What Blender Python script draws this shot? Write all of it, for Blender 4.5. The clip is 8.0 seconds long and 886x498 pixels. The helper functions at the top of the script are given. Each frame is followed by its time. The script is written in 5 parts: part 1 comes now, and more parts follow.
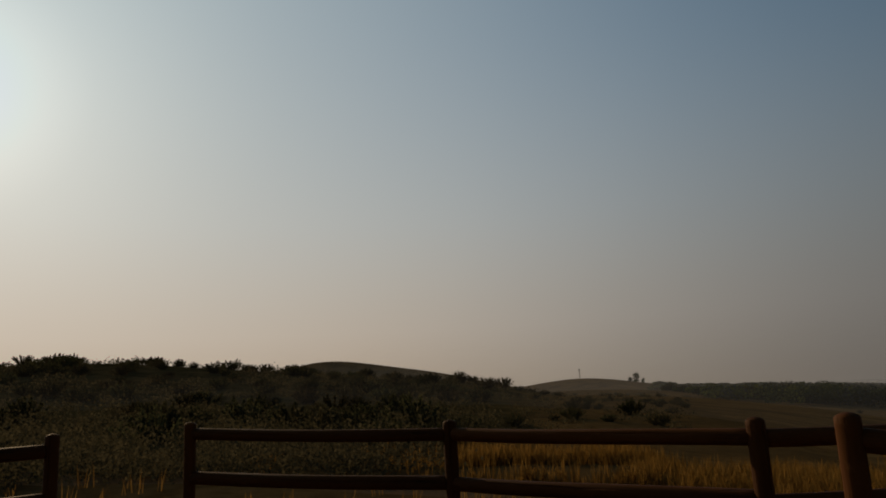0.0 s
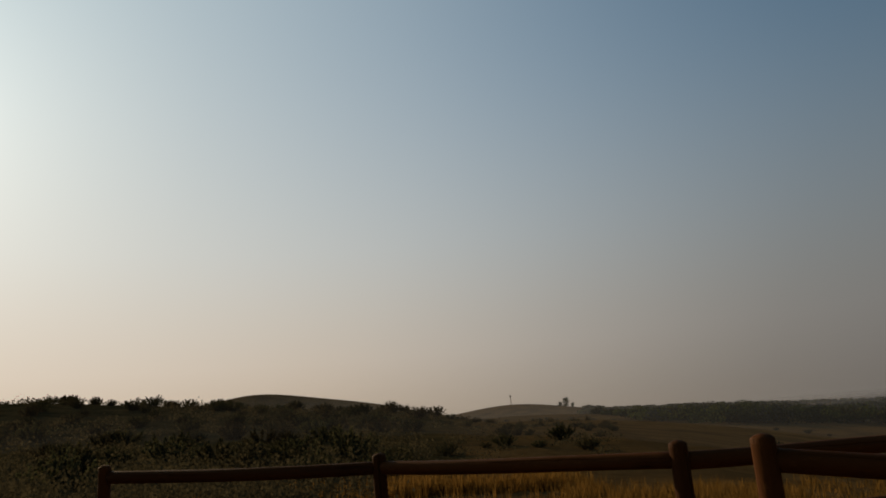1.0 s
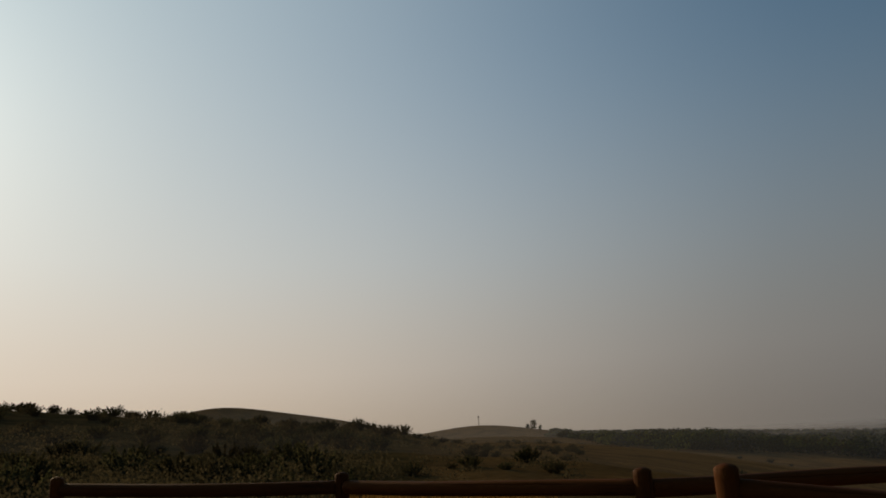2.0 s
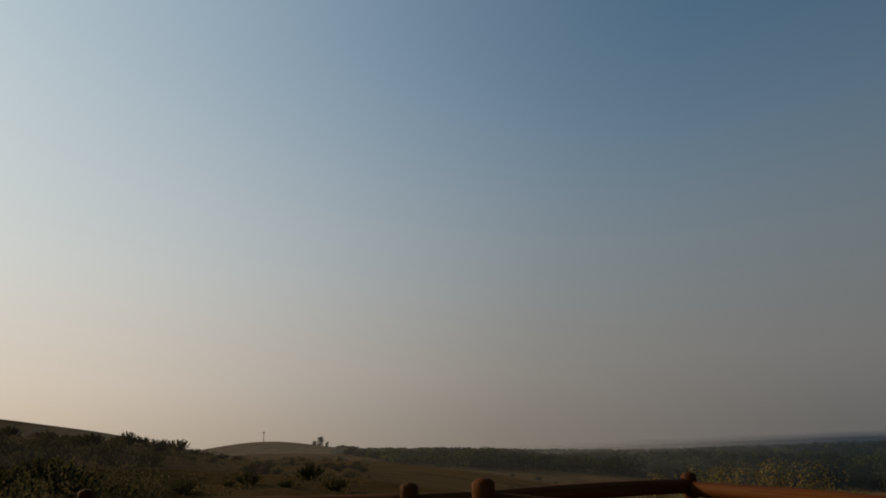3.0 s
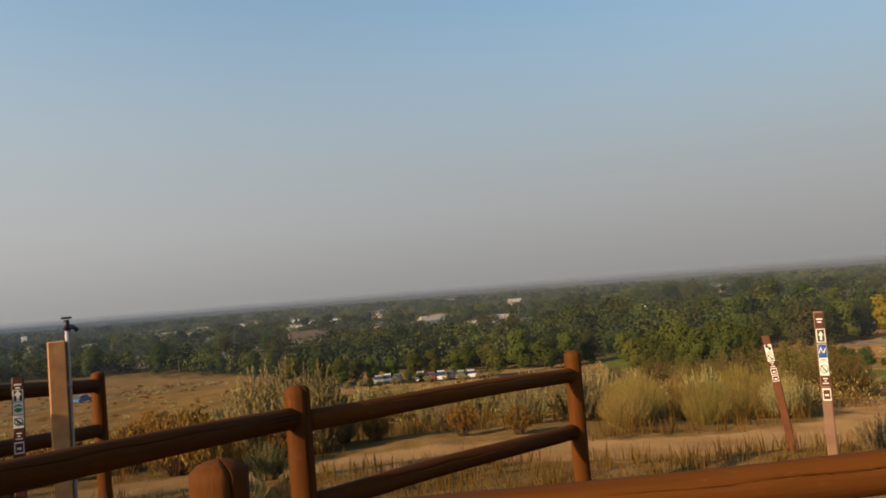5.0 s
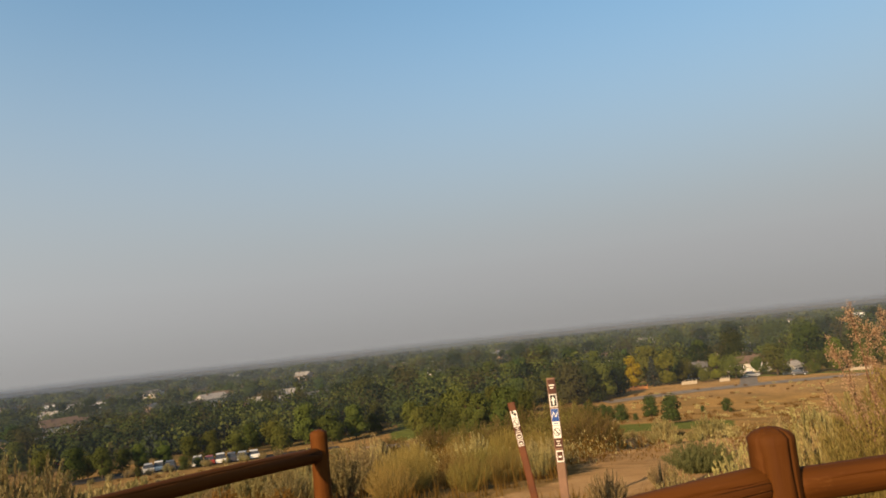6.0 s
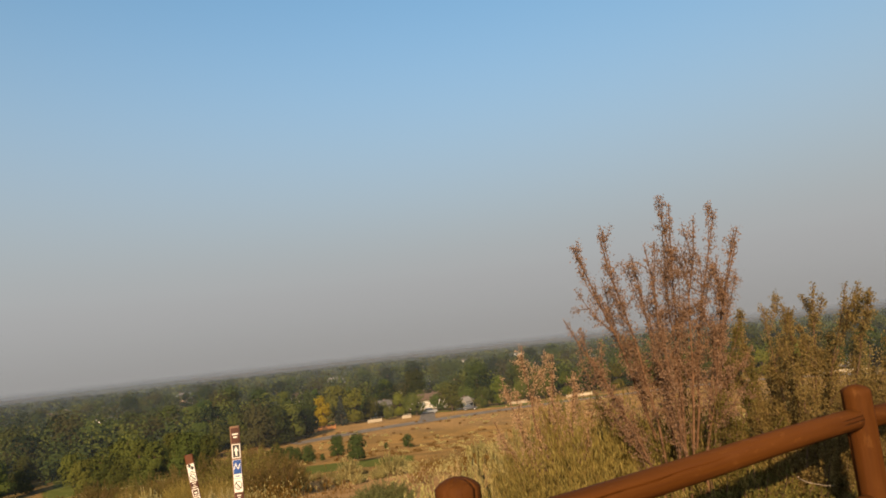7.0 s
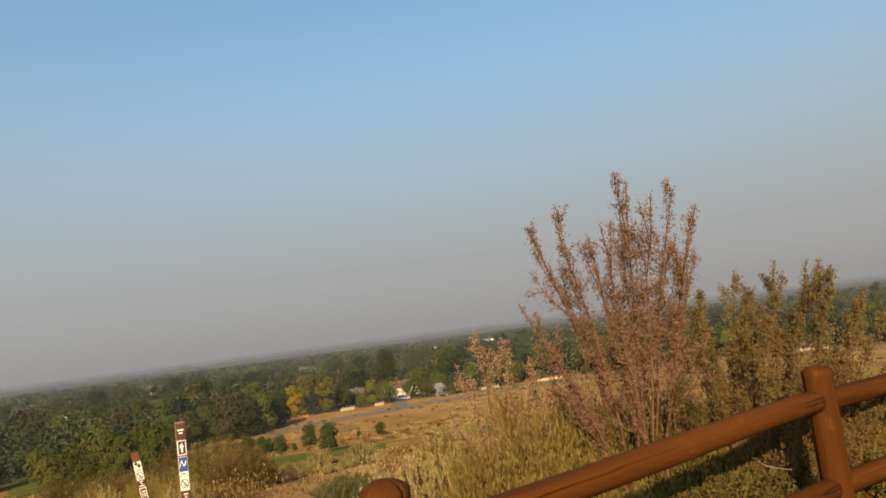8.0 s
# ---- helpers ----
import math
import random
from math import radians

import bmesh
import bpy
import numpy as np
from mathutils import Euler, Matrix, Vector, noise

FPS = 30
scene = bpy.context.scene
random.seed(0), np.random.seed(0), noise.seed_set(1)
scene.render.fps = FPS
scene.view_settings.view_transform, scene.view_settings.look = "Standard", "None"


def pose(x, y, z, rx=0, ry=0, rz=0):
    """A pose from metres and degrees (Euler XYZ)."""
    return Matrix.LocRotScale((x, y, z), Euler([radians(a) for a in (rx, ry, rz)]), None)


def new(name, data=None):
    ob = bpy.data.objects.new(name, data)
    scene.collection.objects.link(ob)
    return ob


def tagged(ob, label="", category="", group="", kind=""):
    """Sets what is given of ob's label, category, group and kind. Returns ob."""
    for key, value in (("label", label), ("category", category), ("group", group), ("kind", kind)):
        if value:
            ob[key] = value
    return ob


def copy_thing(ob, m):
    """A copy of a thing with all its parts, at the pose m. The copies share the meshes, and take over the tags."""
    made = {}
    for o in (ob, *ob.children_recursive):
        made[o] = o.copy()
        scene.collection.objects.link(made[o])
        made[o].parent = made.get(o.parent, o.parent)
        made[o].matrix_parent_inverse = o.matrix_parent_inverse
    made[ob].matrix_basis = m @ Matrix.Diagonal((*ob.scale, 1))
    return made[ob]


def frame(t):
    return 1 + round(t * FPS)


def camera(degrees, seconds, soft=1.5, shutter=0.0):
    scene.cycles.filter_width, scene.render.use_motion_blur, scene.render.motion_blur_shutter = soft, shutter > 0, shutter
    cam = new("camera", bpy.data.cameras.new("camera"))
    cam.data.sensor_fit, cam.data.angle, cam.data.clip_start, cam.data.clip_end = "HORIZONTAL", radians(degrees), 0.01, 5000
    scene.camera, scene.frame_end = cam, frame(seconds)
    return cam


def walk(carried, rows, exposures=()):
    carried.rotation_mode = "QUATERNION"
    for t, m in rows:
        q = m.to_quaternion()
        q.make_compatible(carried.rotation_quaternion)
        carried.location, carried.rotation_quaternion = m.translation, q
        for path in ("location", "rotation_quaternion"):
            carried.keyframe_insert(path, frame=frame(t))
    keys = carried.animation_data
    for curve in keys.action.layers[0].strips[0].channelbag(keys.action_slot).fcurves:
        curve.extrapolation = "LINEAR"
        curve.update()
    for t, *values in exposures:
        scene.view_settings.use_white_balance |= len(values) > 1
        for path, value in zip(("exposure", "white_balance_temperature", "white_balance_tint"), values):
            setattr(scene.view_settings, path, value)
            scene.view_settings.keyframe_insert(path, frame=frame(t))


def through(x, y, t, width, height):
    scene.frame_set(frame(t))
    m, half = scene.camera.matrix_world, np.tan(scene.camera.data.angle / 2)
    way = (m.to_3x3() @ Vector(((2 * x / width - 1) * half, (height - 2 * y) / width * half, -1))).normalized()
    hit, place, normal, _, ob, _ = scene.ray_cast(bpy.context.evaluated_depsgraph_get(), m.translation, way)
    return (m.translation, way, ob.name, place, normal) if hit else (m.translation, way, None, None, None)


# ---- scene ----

EXPOSURES = [(0.0, -1.15), (0.5, -0.83), (1.0, -0.79), (2.5, -0.77), (3.2, -0.55), (3.7, -0.36), (4.2, 0.14), (4.7, 0.61), (5.3, 0.96), (8.0, 0.94)]
cam = camera(64.09, 8.0, soft=1.8)
walk(cam, [
    (0.0, pose(0.000, 0.001, 1.500, 101.69, 2.94, -3.37)),
    (0.2, pose(0.028, 0.016, 1.498, 102.12, 5.43, -6.94)),
    (0.5, pose(0.036, 0.006, 1.514, 101.71, 6.36, -9.40)),
    (0.8, pose(0.035, 0.012, 1.505, 102.23, 5.63, -9.09)),
    (1.0, pose(0.022, 0.009, 1.516, 103.60, 4.73, -8.74)),
    (1.2, pose(0.022, 0.023, 1.502, 104.12, 3.87, -7.82)),
    (2.3, pose(0.064, 0.038, 1.528, 104.97, 3.30, -15.12)),
    (2.5, pose(0.119, 0.097, 1.516, 104.54, 3.53, -18.70)),
    (2.8, pose(0.129, 0.102, 1.507, 105.61, 1.98, -24.04)),
    (3.0, pose(0.162, 0.078, 1.501, 105.38, 2.52, -27.90)),
    (3.2, pose(0.177, 0.062, 1.512, 105.85, 2.15, -29.68)),
    (3.3, pose(0.184, 0.054, 1.517, 106.54, 2.09, -30.54)),
    (3.5, pose(0.193, 0.031, 1.527, 105.30, -0.05, -36.70)),
    (3.6, pose(0.198, 0.003, 1.525, 103.55, -0.99, -42.30)),
    (3.7, pose(0.192, 0.010, 1.522, 101.54, -1.36, -48.20)),
    (3.8, pose(0.155, -0.014, 1.525, 100.67, -1.57, -54.51)),
    (3.9, pose(0.139, -0.016, 1.522, 100.60, -0.08, -58.44)),
    (4.0, pose(0.108, -0.037, 1.517, 100.22, 1.17, -62.53)),
    (4.2, pose(0.075, -0.044, 1.504, 97.45, 1.80, -71.52)),
    (5.3, pose(0.277, -0.372, 1.456, 94.66, 5.04, -102.51)),
    (5.5, pose(0.208, -0.447, 1.468, 96.71, 4.82, -107.65)),
    (5.8, pose(0.214, -0.509, 1.465, 97.63, 5.13, -109.69)),
    (6.0, pose(0.211, -0.555, 1.466, 96.91, 6.15, -111.83)),
    (6.2, pose(0.229, -0.622, 1.462, 96.98, 6.73, -118.30)),
    (6.3, pose(0.228, -0.621, 1.464, 96.41, 5.98, -121.31)),
    (6.5, pose(0.253, -0.621, 1.466, 96.86, 4.89, -125.83)),
    (6.7, pose(0.318, -0.688, 1.472, 97.93, 5.98, -129.92)),
    (6.8, pose(0.336, -0.691, 1.480, 97.85, 6.40, -132.29)),
    (7.0, pose(0.395, -0.692, 1.486, 97.43, 6.21, -136.30)),
    (7.2, pose(0.413, -0.710, 1.480, 95.24, 2.69, -139.72)),
    (7.3, pose(0.419, -0.703, 1.480, 94.50, 3.62, -139.07)),
    (7.5, pose(0.434, -0.719, 1.479, 93.49, 3.33, -138.10)),
    (7.7, pose(0.442, -0.796, 1.464, 93.63, 4.88, -137.36)),
    (7.8, pose(0.459, -0.854, 1.466, 94.86, 4.34, -138.02)),
    (8.0, pose(0.449, -0.934, 1.471, 96.11, 7.30, -138.57)),
], exposures=EXPOSURES)

# ---------------------------------------------------------------- light
SUN_AZ, SUN_EL = 33.0, 22.0          # degrees to the left of +y, and above the horizon
world = bpy.data.worlds.new("smoky_sky")
scene.world = world
world.use_nodes = True
wn, wl = world.node_tree.nodes, world.node_tree.links
wn.clear()
sky = wn.new("ShaderNodeTexSky")
sky.sky_type = "NISHITA"
sky.sun_disc = False
sky.sun_elevation, sky.sun_rotation = radians(SUN_EL), radians(-SUN_AZ)
sky.air_density, sky.dust_density, sky.ozone_density = 1.0, 0.3, 2.0
wtc = wn.new("ShaderNodeTexCoord")
wsep = wn.new("ShaderNodeSeparateXYZ")
wl.new(wtc.outputs["Generated"], wsep.inputs[0])
# wildfire smoke: brightest towards the sun, thick at the horizon, thinner overhead
sun_way = pose(0, 0, 0, 90 + SUN_EL, 0, SUN_AZ).to_3x3() @ Vector((0, 0, -1))
wdot = wn.new("ShaderNodeVectorMath")
wdot.operation = "DOT_PRODUCT"
wl.new(wtc.outputs["Generated"], wdot.inputs[0])
wdot.inputs[1].default_value = sun_way
wacos = wn.new("ShaderNodeMath")
wacos.operation, wacos.use_clamp = "ARCCOSINE", False
wl.new(wdot.outputs["Value"], wacos.inputs[0])
wdeg = wn.new("ShaderNodeMath")
wdeg.operation = "DIVIDE"
wdeg.inputs[1].default_value = math.pi
wl.new(wacos.outputs[0], wdeg.inputs[0])
phase = wn.new("ShaderNodeValToRGB")
phase.color_ramp.interpolation = "B_SPLINE"
while len(phase.color_ramp.elements) < 9:
    phase.color_ramp.elements.new(0.5)
for el, (angle, value) in zip(phase.color_ramp.elements, ((0, 1.3), (9, 0.78), (22, 0.62), (38, 0.49), (52, 0.35), (68, 0.20), (90, 0.147), (125, 0.120), (180, 0.121))):
    warm, cool = max(0.0, 1 - angle / 95), min(1.0, angle / 90)
    el.position, el.color = angle / 180, (value * (1 + 0.03 * warm - 0.025 * cool), value * (1 - 0.01 * warm), value * (1 - 0.10 * warm + 0.015 * cool), 1)
wl.new(wdeg.outputs[0], phase.inputs["Fac"])
tint = wn.new("ShaderNodeValToRGB")
while len(tint.color_ramp.elements) < 4:
    tint.color_ramp.elements.new(0.5)
for el, (height, colour) in zip(tint.color_ramp.elements, ((0.0, (0.87, 0.825, 0.785)), (0.10, (0.985, 0.975, 0.965)), (0.24, (0.955, 0.97, 0.98)), (0.6, (0.86, 1.0, 1.06)))):
    el.position, el.color = height, (*colour, 1)
wl.new(wsep.outputs["Z"], tint.inputs["Fac"])
glow = wn.new("ShaderNodeValToRGB")          # the same, peach-coloured below the sun
while len(glow.color_ramp.elements) < 4:
    glow.color_ramp.elements.new(0.5)
for el, (height, colour) in zip(glow.color_ramp.elements, ((0.0, (0.97, 0.77, 0.59)), (0.09, (1.05, 0.92, 0.80)), (0.24, (0.99, 0.98, 0.95)), (0.6, (0.86, 1.0, 1.08)))):
    el.position, el.color = height, (*colour, 1)
wl.new(wsep.outputs["Z"], glow.inputs["Fac"])
wrange = wn.new("ShaderNodeMapRange")
wrange.inputs["From Min"].default_value, wrange.inputs["From Max"].default_value = 35 / 180, 100 / 180
wl.new(wdeg.outputs[0], wrange.inputs["Value"])
wtone = wn.new("ShaderNodeMix")
wtone.data_type = "RGBA"
wl.new(wrange.outputs[0], wtone.inputs["Factor"])
wl.new(glow.outputs["Color"], wtone.inputs["A"])
wl.new(tint.outputs["Color"], wtone.inputs["B"])
wsmoke = wn.new("ShaderNodeMix")
wsmoke.data_type, wsmoke.blend_type = "RGBA", "MULTIPLY"
wsmoke.inputs["Factor"].default_value = 1.0
wl.new(phase.outputs["Color"], wsmoke.inputs["A"])
wl.new(wtone.outputs["Result"], wsmoke.inputs["B"])
wthin = wn.new("ShaderNodeMapRange")
wthin.interpolation_type = "SMOOTHSTEP"
wthin.inputs["From Min"].default_value, wthin.inputs["From Max"].default_value = 0.07, 0.57
wthin.inputs["To Min"].default_value, wthin.inputs["To Max"].default_value = 1.0, 0.16
wl.new(wsep.outputs["Z"], wthin.inputs["Value"])
wsky = wn.new("ShaderNodeMix")
wsky.data_type, wsky.blend_type = "RGBA", "MULTIPLY"
wsky.inputs["Factor"].default_value = 1.0
wl.new(sky.outputs[0], wsky.inputs["A"])
wsky.inputs["B"].default_value = (0.0380, 0.0565, 0.0568, 1)
wmix = wn.new("ShaderNodeMix")
wmix.data_type = "RGBA"
# the smoke hides more of the blue on the sun's side
wside = wn.new("ShaderNodeMapRange")
wside.inputs["From Min"].default_value, wside.inputs["From Max"].default_value = 8 / 180, 74 / 180
wside.inputs["To Min"].default_value, wside.inputs["To Max"].default_value = 0.2, 1.0
wl.new(wdeg.outputs[0], wside.inputs["Value"])
wopen = wn.new("ShaderNodeMath")
wopen.operation = "SUBTRACT"
wopen.inputs[0].default_value = 1.0
wl.new(wthin.outputs[0], wopen.inputs[1])
wblue = wn.new("ShaderNodeMath")
wblue.operation = "MULTIPLY"
wl.new(wopen.outputs[0], wblue.inputs[0])
wl.new(wside.outputs[0], wblue.inputs[1])
wfac = wn.new("ShaderNodeMath")
wfac.operation = "SUBTRACT"
wfac.inputs[0].default_value = 1.0
wl.new(wblue.outputs[0], wfac.inputs[1])
wl.new(wfac.outputs[0], wmix.inputs["Factor"])
wboost = wn.new("ShaderNodeMapRange")          # the clear sky, too, is brighter on the sun's side
wboost.inputs["From Min"].default_value, wboost.inputs["From Max"].default_value = 50 / 180, 105 / 180
wboost.inputs["To Min"].default_value, wboost.inputs["To Max"].default_value = 1.4, 1.0
wl.new(wdeg.outputs[0], wboost.inputs["Value"])
wblaze = wn.new("ShaderNodeMix")
wblaze.data_type, wblaze.blend_type = "RGBA", "MULTIPLY"
wblaze.inputs["Factor"].default_value = 1.0
wl.new(wsky.outputs["Result"], wblaze.inputs["A"])
wl.new(wboost.outputs[0], wblaze.inputs["B"])
wl.new(wblaze.outputs["Result"], wmix.inputs["A"])
wl.new(wsmoke.outputs["Result"], wmix.inputs["B"])
wbg = wn.new("ShaderNodeBackground")
wbg.inputs["Strength"].default_value = 1.75
wtop = wn.new("ShaderNodeMapRange")          # overhead the smoke is thin and the sky dark
wtop.interpolation_type = "SMOOTHSTEP"
wtop.inputs["From Min"].default_value, wtop.inputs["From Max"].default_value = 0.55, 0.95
wtop.inputs["To Min"].default_value, wtop.inputs["To Max"].default_value = 1.0, 0.4
wl.new(wsep.outputs["Z"], wtop.inputs["Value"])
wdeep = wn.new("ShaderNodeMix")
wdeep.data_type, wdeep.blend_type = "RGBA", "MULTIPLY"
wdeep.inputs["Factor"].default_value = 1.0
wl.new(wmix.outputs["Result"], wdeep.inputs["A"])
wl.new(wtop.outputs[0], wdeep.inputs["B"])
wl.new(wdeep.outputs["Result"], wbg.inputs["Color"])
wout = wn.new("ShaderNodeOutputWorld")
wl.new(wbg.outputs[0], wout.inputs["Surface"])

sun_data = bpy.data.lights.new("sun", "SUN")
sun_data.energy, sun_data.angle, sun_data.color = 4.9, radians(0.8), (1.0, 0.69, 0.375)
sun = new("sun", sun_data)
sun.matrix_world = pose(0, 0, 60, 90 - SUN_EL, 0, SUN_AZ + 180)

# ---------------------------------------------------------------- materials


class Nodes:
    """A node material with a few short ways to wire it."""

    def __init__(self, name):
        self.mat = bpy.data.materials.new(name)
        self.mat.use_nodes = True
        self.n, self.l = self.mat.node_tree.nodes, self.mat.node_tree.links
        self.n.clear()
        self.out = self.n.new("ShaderNodeOutputMaterial")

    def node(self, kind, **values):
        nd = self.n.new(kind)
        for key, value in values.items():
            nd.inputs[key.replace("_", " ")].default_value = value
        return nd

    def noise(self, scale, detail=4.0, vector=None, rough=0.55):
        nd = self.node("ShaderNodeTexNoise", Scale=scale, Detail=detail, Roughness=rough)
        if vector is None:
            vector = self.position()
        self.l.new(vector, nd.inputs["Vector"])
        return nd.outputs["Fac"]

    def position(self):
        return self.n.new("ShaderNodeNewGeometry").outputs["Position"]

    def local(self, stretch=(1, 1, 1)):
        tc = self.n.new("ShaderNodeTexCoord")
        mp = self.n.new("ShaderNodeMapping")
        mp.inputs["Scale"].default_value = stretch
        self.l.new(tc.outputs["Object"], mp.inputs["Vector"])
        return mp.outputs[0]

    def ramp(self, fac, low, high, a=0.35, b=0.65):
        nd = self.n.new("ShaderNodeValToRGB")
        nd.color_ramp.elements[0].position, nd.color_ramp.elements[1].position = a, b
        nd.color_ramp.elements[0].color, nd.color_ramp.elements[1].color = (*low, 1), (*high, 1)
        self.l.new(fac, nd.inputs["Fac"])
        return nd.outputs["Color"]

    def mix(self, fac, a, b, how="MIX"):
        nd = self.n.new("ShaderNodeMix")
        nd.data_type, nd.blend_type = "RGBA", how
        for value, key in ((fac, "Factor"), (a, "A"), (b, "B")):
            if isinstance(value, (int, float)):
                nd.inputs[key].default_value = value
            elif isinstance(value, tuple):
                nd.inputs[key].default_value = (*value, 1)
            else:
                self.l.new(value, nd.inputs[key])
        return nd.outputs["Result"]

    def math(self, op, a, b=0.0, clamp=False):
        nd = self.n.new("ShaderNodeMath")
        nd.operation, nd.use_clamp = op, clamp
        for i, value in enumerate((a, b)):
            if isinstance(value, (int, float)):
                nd.inputs[i].default_value = value
            else:
                self.l.new(value, nd.inputs[i])
        return nd.outputs[0]

    def attribute(self, name):
        nd = self.n.new("ShaderNodeAttribute")
        nd.attribute_name = name
        return nd.outputs["Fac"]

    def bump(self, height, strength, distance):
        nd = self.node("ShaderNodeBump", Strength=strength, Distance=distance)
        self.l.new(height, nd.inputs["Height"])
        return nd.outputs[0]

    def surface(self, colour, rough=0.9, bump=None, metal=0.0, specular=0.3, emission=None):
        bs = self.node("ShaderNodeBsdfPrincipled", Metallic=metal)
        bs.inputs["Specular IOR Level"].default_value = specular
        if isinstance(colour, tuple):
            bs.inputs["Base Color"].default_value = (*colour, 1)
        else:
            self.l.new(colour, bs.inputs["Base Color"])
        if isinstance(rough, (int, float)):
            bs.inputs["Roughness"].default_value = rough
        else:
            self.l.new(rough, bs.inputs["Roughness"])
        if bump is not None:
            self.l.new(bump, bs.inputs["Normal"])
        self.l.new(bs.outputs[0], self.out.inputs["Surface"])
        return self.mat

    def leaf(self, colour, through=0.35):
        """Diffuse and translucent: thin blades and leaves that the sun shines through."""
        d = self.node("ShaderNodeBsdfDiffuse", Roughness=0.6)
        t = self.n.new("ShaderNodeBsdfTranslucent")
        m = self.n.new("ShaderNodeMixShader")
        m.inputs[0].default_value = through
        self.l.new(colour, d.inputs["Color"])
        self.l.new(colour, t.inputs["Color"])
        self.l.new(d.outputs[0], m.inputs[1])
        self.l.new(t.outputs[0], m.inputs[2])
        self.l.new(m.outputs[0], self.out.inputs["Surface"])
        return self.mat


def leaf_material(name, dark, light, through=0.3, hue=0.03, low=0.7, high=1.3):
    k = Nodes(name)
    geo = k.n.new("ShaderNodeNewGeometry")
    info = k.n.new("ShaderNodeObjectInfo")
    col = k.ramp(geo.outputs["Random Per Island"], dark, light, 0.0, 1.0)
    hs = k.n.new("ShaderNodeHueSaturation")
    shift = k.n.new("ShaderNodeMapRange")
    shift.inputs["To Min"].default_value, shift.inputs["To Max"].default_value = 0.5 - hue, 0.5 + hue
    k.l.new(info.outputs["Random"], shift.inputs["Value"])
    k.l.new(shift.outputs[0], hs.inputs["Hue"])
    value = k.n.new("ShaderNodeMapRange")
    value.inputs["To Min"].default_value, value.inputs["To Max"].default_value = low, high
    big = k.math("FRACT", k.math("MULTIPLY", info.outputs["Random"], 7.31))
    k.l.new(big, value.inputs["Value"])
    k.l.new(value.outputs[0], hs.inputs["Value"])
    k.l.new(col, hs.inputs["Color"])
    return k.leaf(hs.outputs[0], through)


def plain_material(name, colour, rough=0.7, metal=0.0, vary=0.25, scale=6.0, bump=0.1):
    k = Nodes(name)
    low = tuple(c * (1 - vary) for c in colour)
    high = tuple(min(1, c * (1 + vary)) for c in colour)
    n1 = k.noise(scale, 5.0, k.local())
    col = k.ramp(n1, low, high, 0.3, 0.7)
    return k.surface(col, rough, k.bump(n1, bump, 0.01), metal, 0.3 if rough < 0.85 else 0.05)


def ground_material():
    k = Nodes("hill_ground")
    pos = k.position()
    fine, mid, broad = k.noise(38, 6, pos), k.noise(2.2, 5, pos), k.noise(0.12, 4, pos)
    straw = k.ramp(mid, (0.1110, 0.0660, 0.0226), (0.1989, 0.1247, 0.0488))
    straw = k.mix(k.ramp(broad, (0, 0, 0), (1, 1, 1), 0.42, 0.62), straw, (0.0988, 0.0650, 0.0272), "MIX")
    straw = k.mix(k.ramp(fine, (0, 0, 0), (0.432, 0.432, 0.432), 0.4, 0.7), straw, (0.0743, 0.0488, 0.0226))
    earth = k.ramp(k.noise(1.1, 5, pos), (0.152, 0.093, 0.043), (0.219, 0.140, 0.069))
    earth = k.mix(k.ramp(fine, (0, 0, 0), (0.396, 0.396, 0.396), 0.42, 0.72), earth, (0.0869, 0.0566, 0.0367))
    edge = k.math("ADD", k.attribute("dirt"), k.math("MULTIPLY", k.math("SUBTRACT", mid, 0.5), 0.9))
    dirt = k.ramp(edge, (0, 0, 0), (1, 1, 1), 0.38, 0.62)
    col = k.mix(dirt, straw, earth)
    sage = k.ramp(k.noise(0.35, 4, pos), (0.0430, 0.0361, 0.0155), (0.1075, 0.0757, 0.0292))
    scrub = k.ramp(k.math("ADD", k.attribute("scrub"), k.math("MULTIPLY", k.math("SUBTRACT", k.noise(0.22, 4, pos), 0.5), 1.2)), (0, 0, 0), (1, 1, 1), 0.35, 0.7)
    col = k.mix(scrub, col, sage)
    turf = k.ramp(k.noise(0.5, 4, pos), (0.0397, 0.0482, 0.0120), (0.0614, 0.0686, 0.0187))
    lawn = k.ramp(k.math("ADD", k.attribute("lawn"), k.math("MULTIPLY", k.math("SUBTRACT", k.noise(0.15, 4, pos), 0.5), 0.5)), (0, 0, 0), (1, 1, 1), 0.4, 0.6)
    col = k.mix(lawn, col, turf)
    height = k.math("ADD", fine, k.math("MULTIPLY", mid, 2.0))
    d = k.node("ShaderNodeBsdfDiffuse", Roughness=0.8)
    k.l.new(col, d.inputs["Color"])
    k.l.new(k.bump(height, 0.6, 0.05), d.inputs["Normal"])
    k.l.new(d.outputs[0], k.out.inputs["Surface"])
    return k.mat


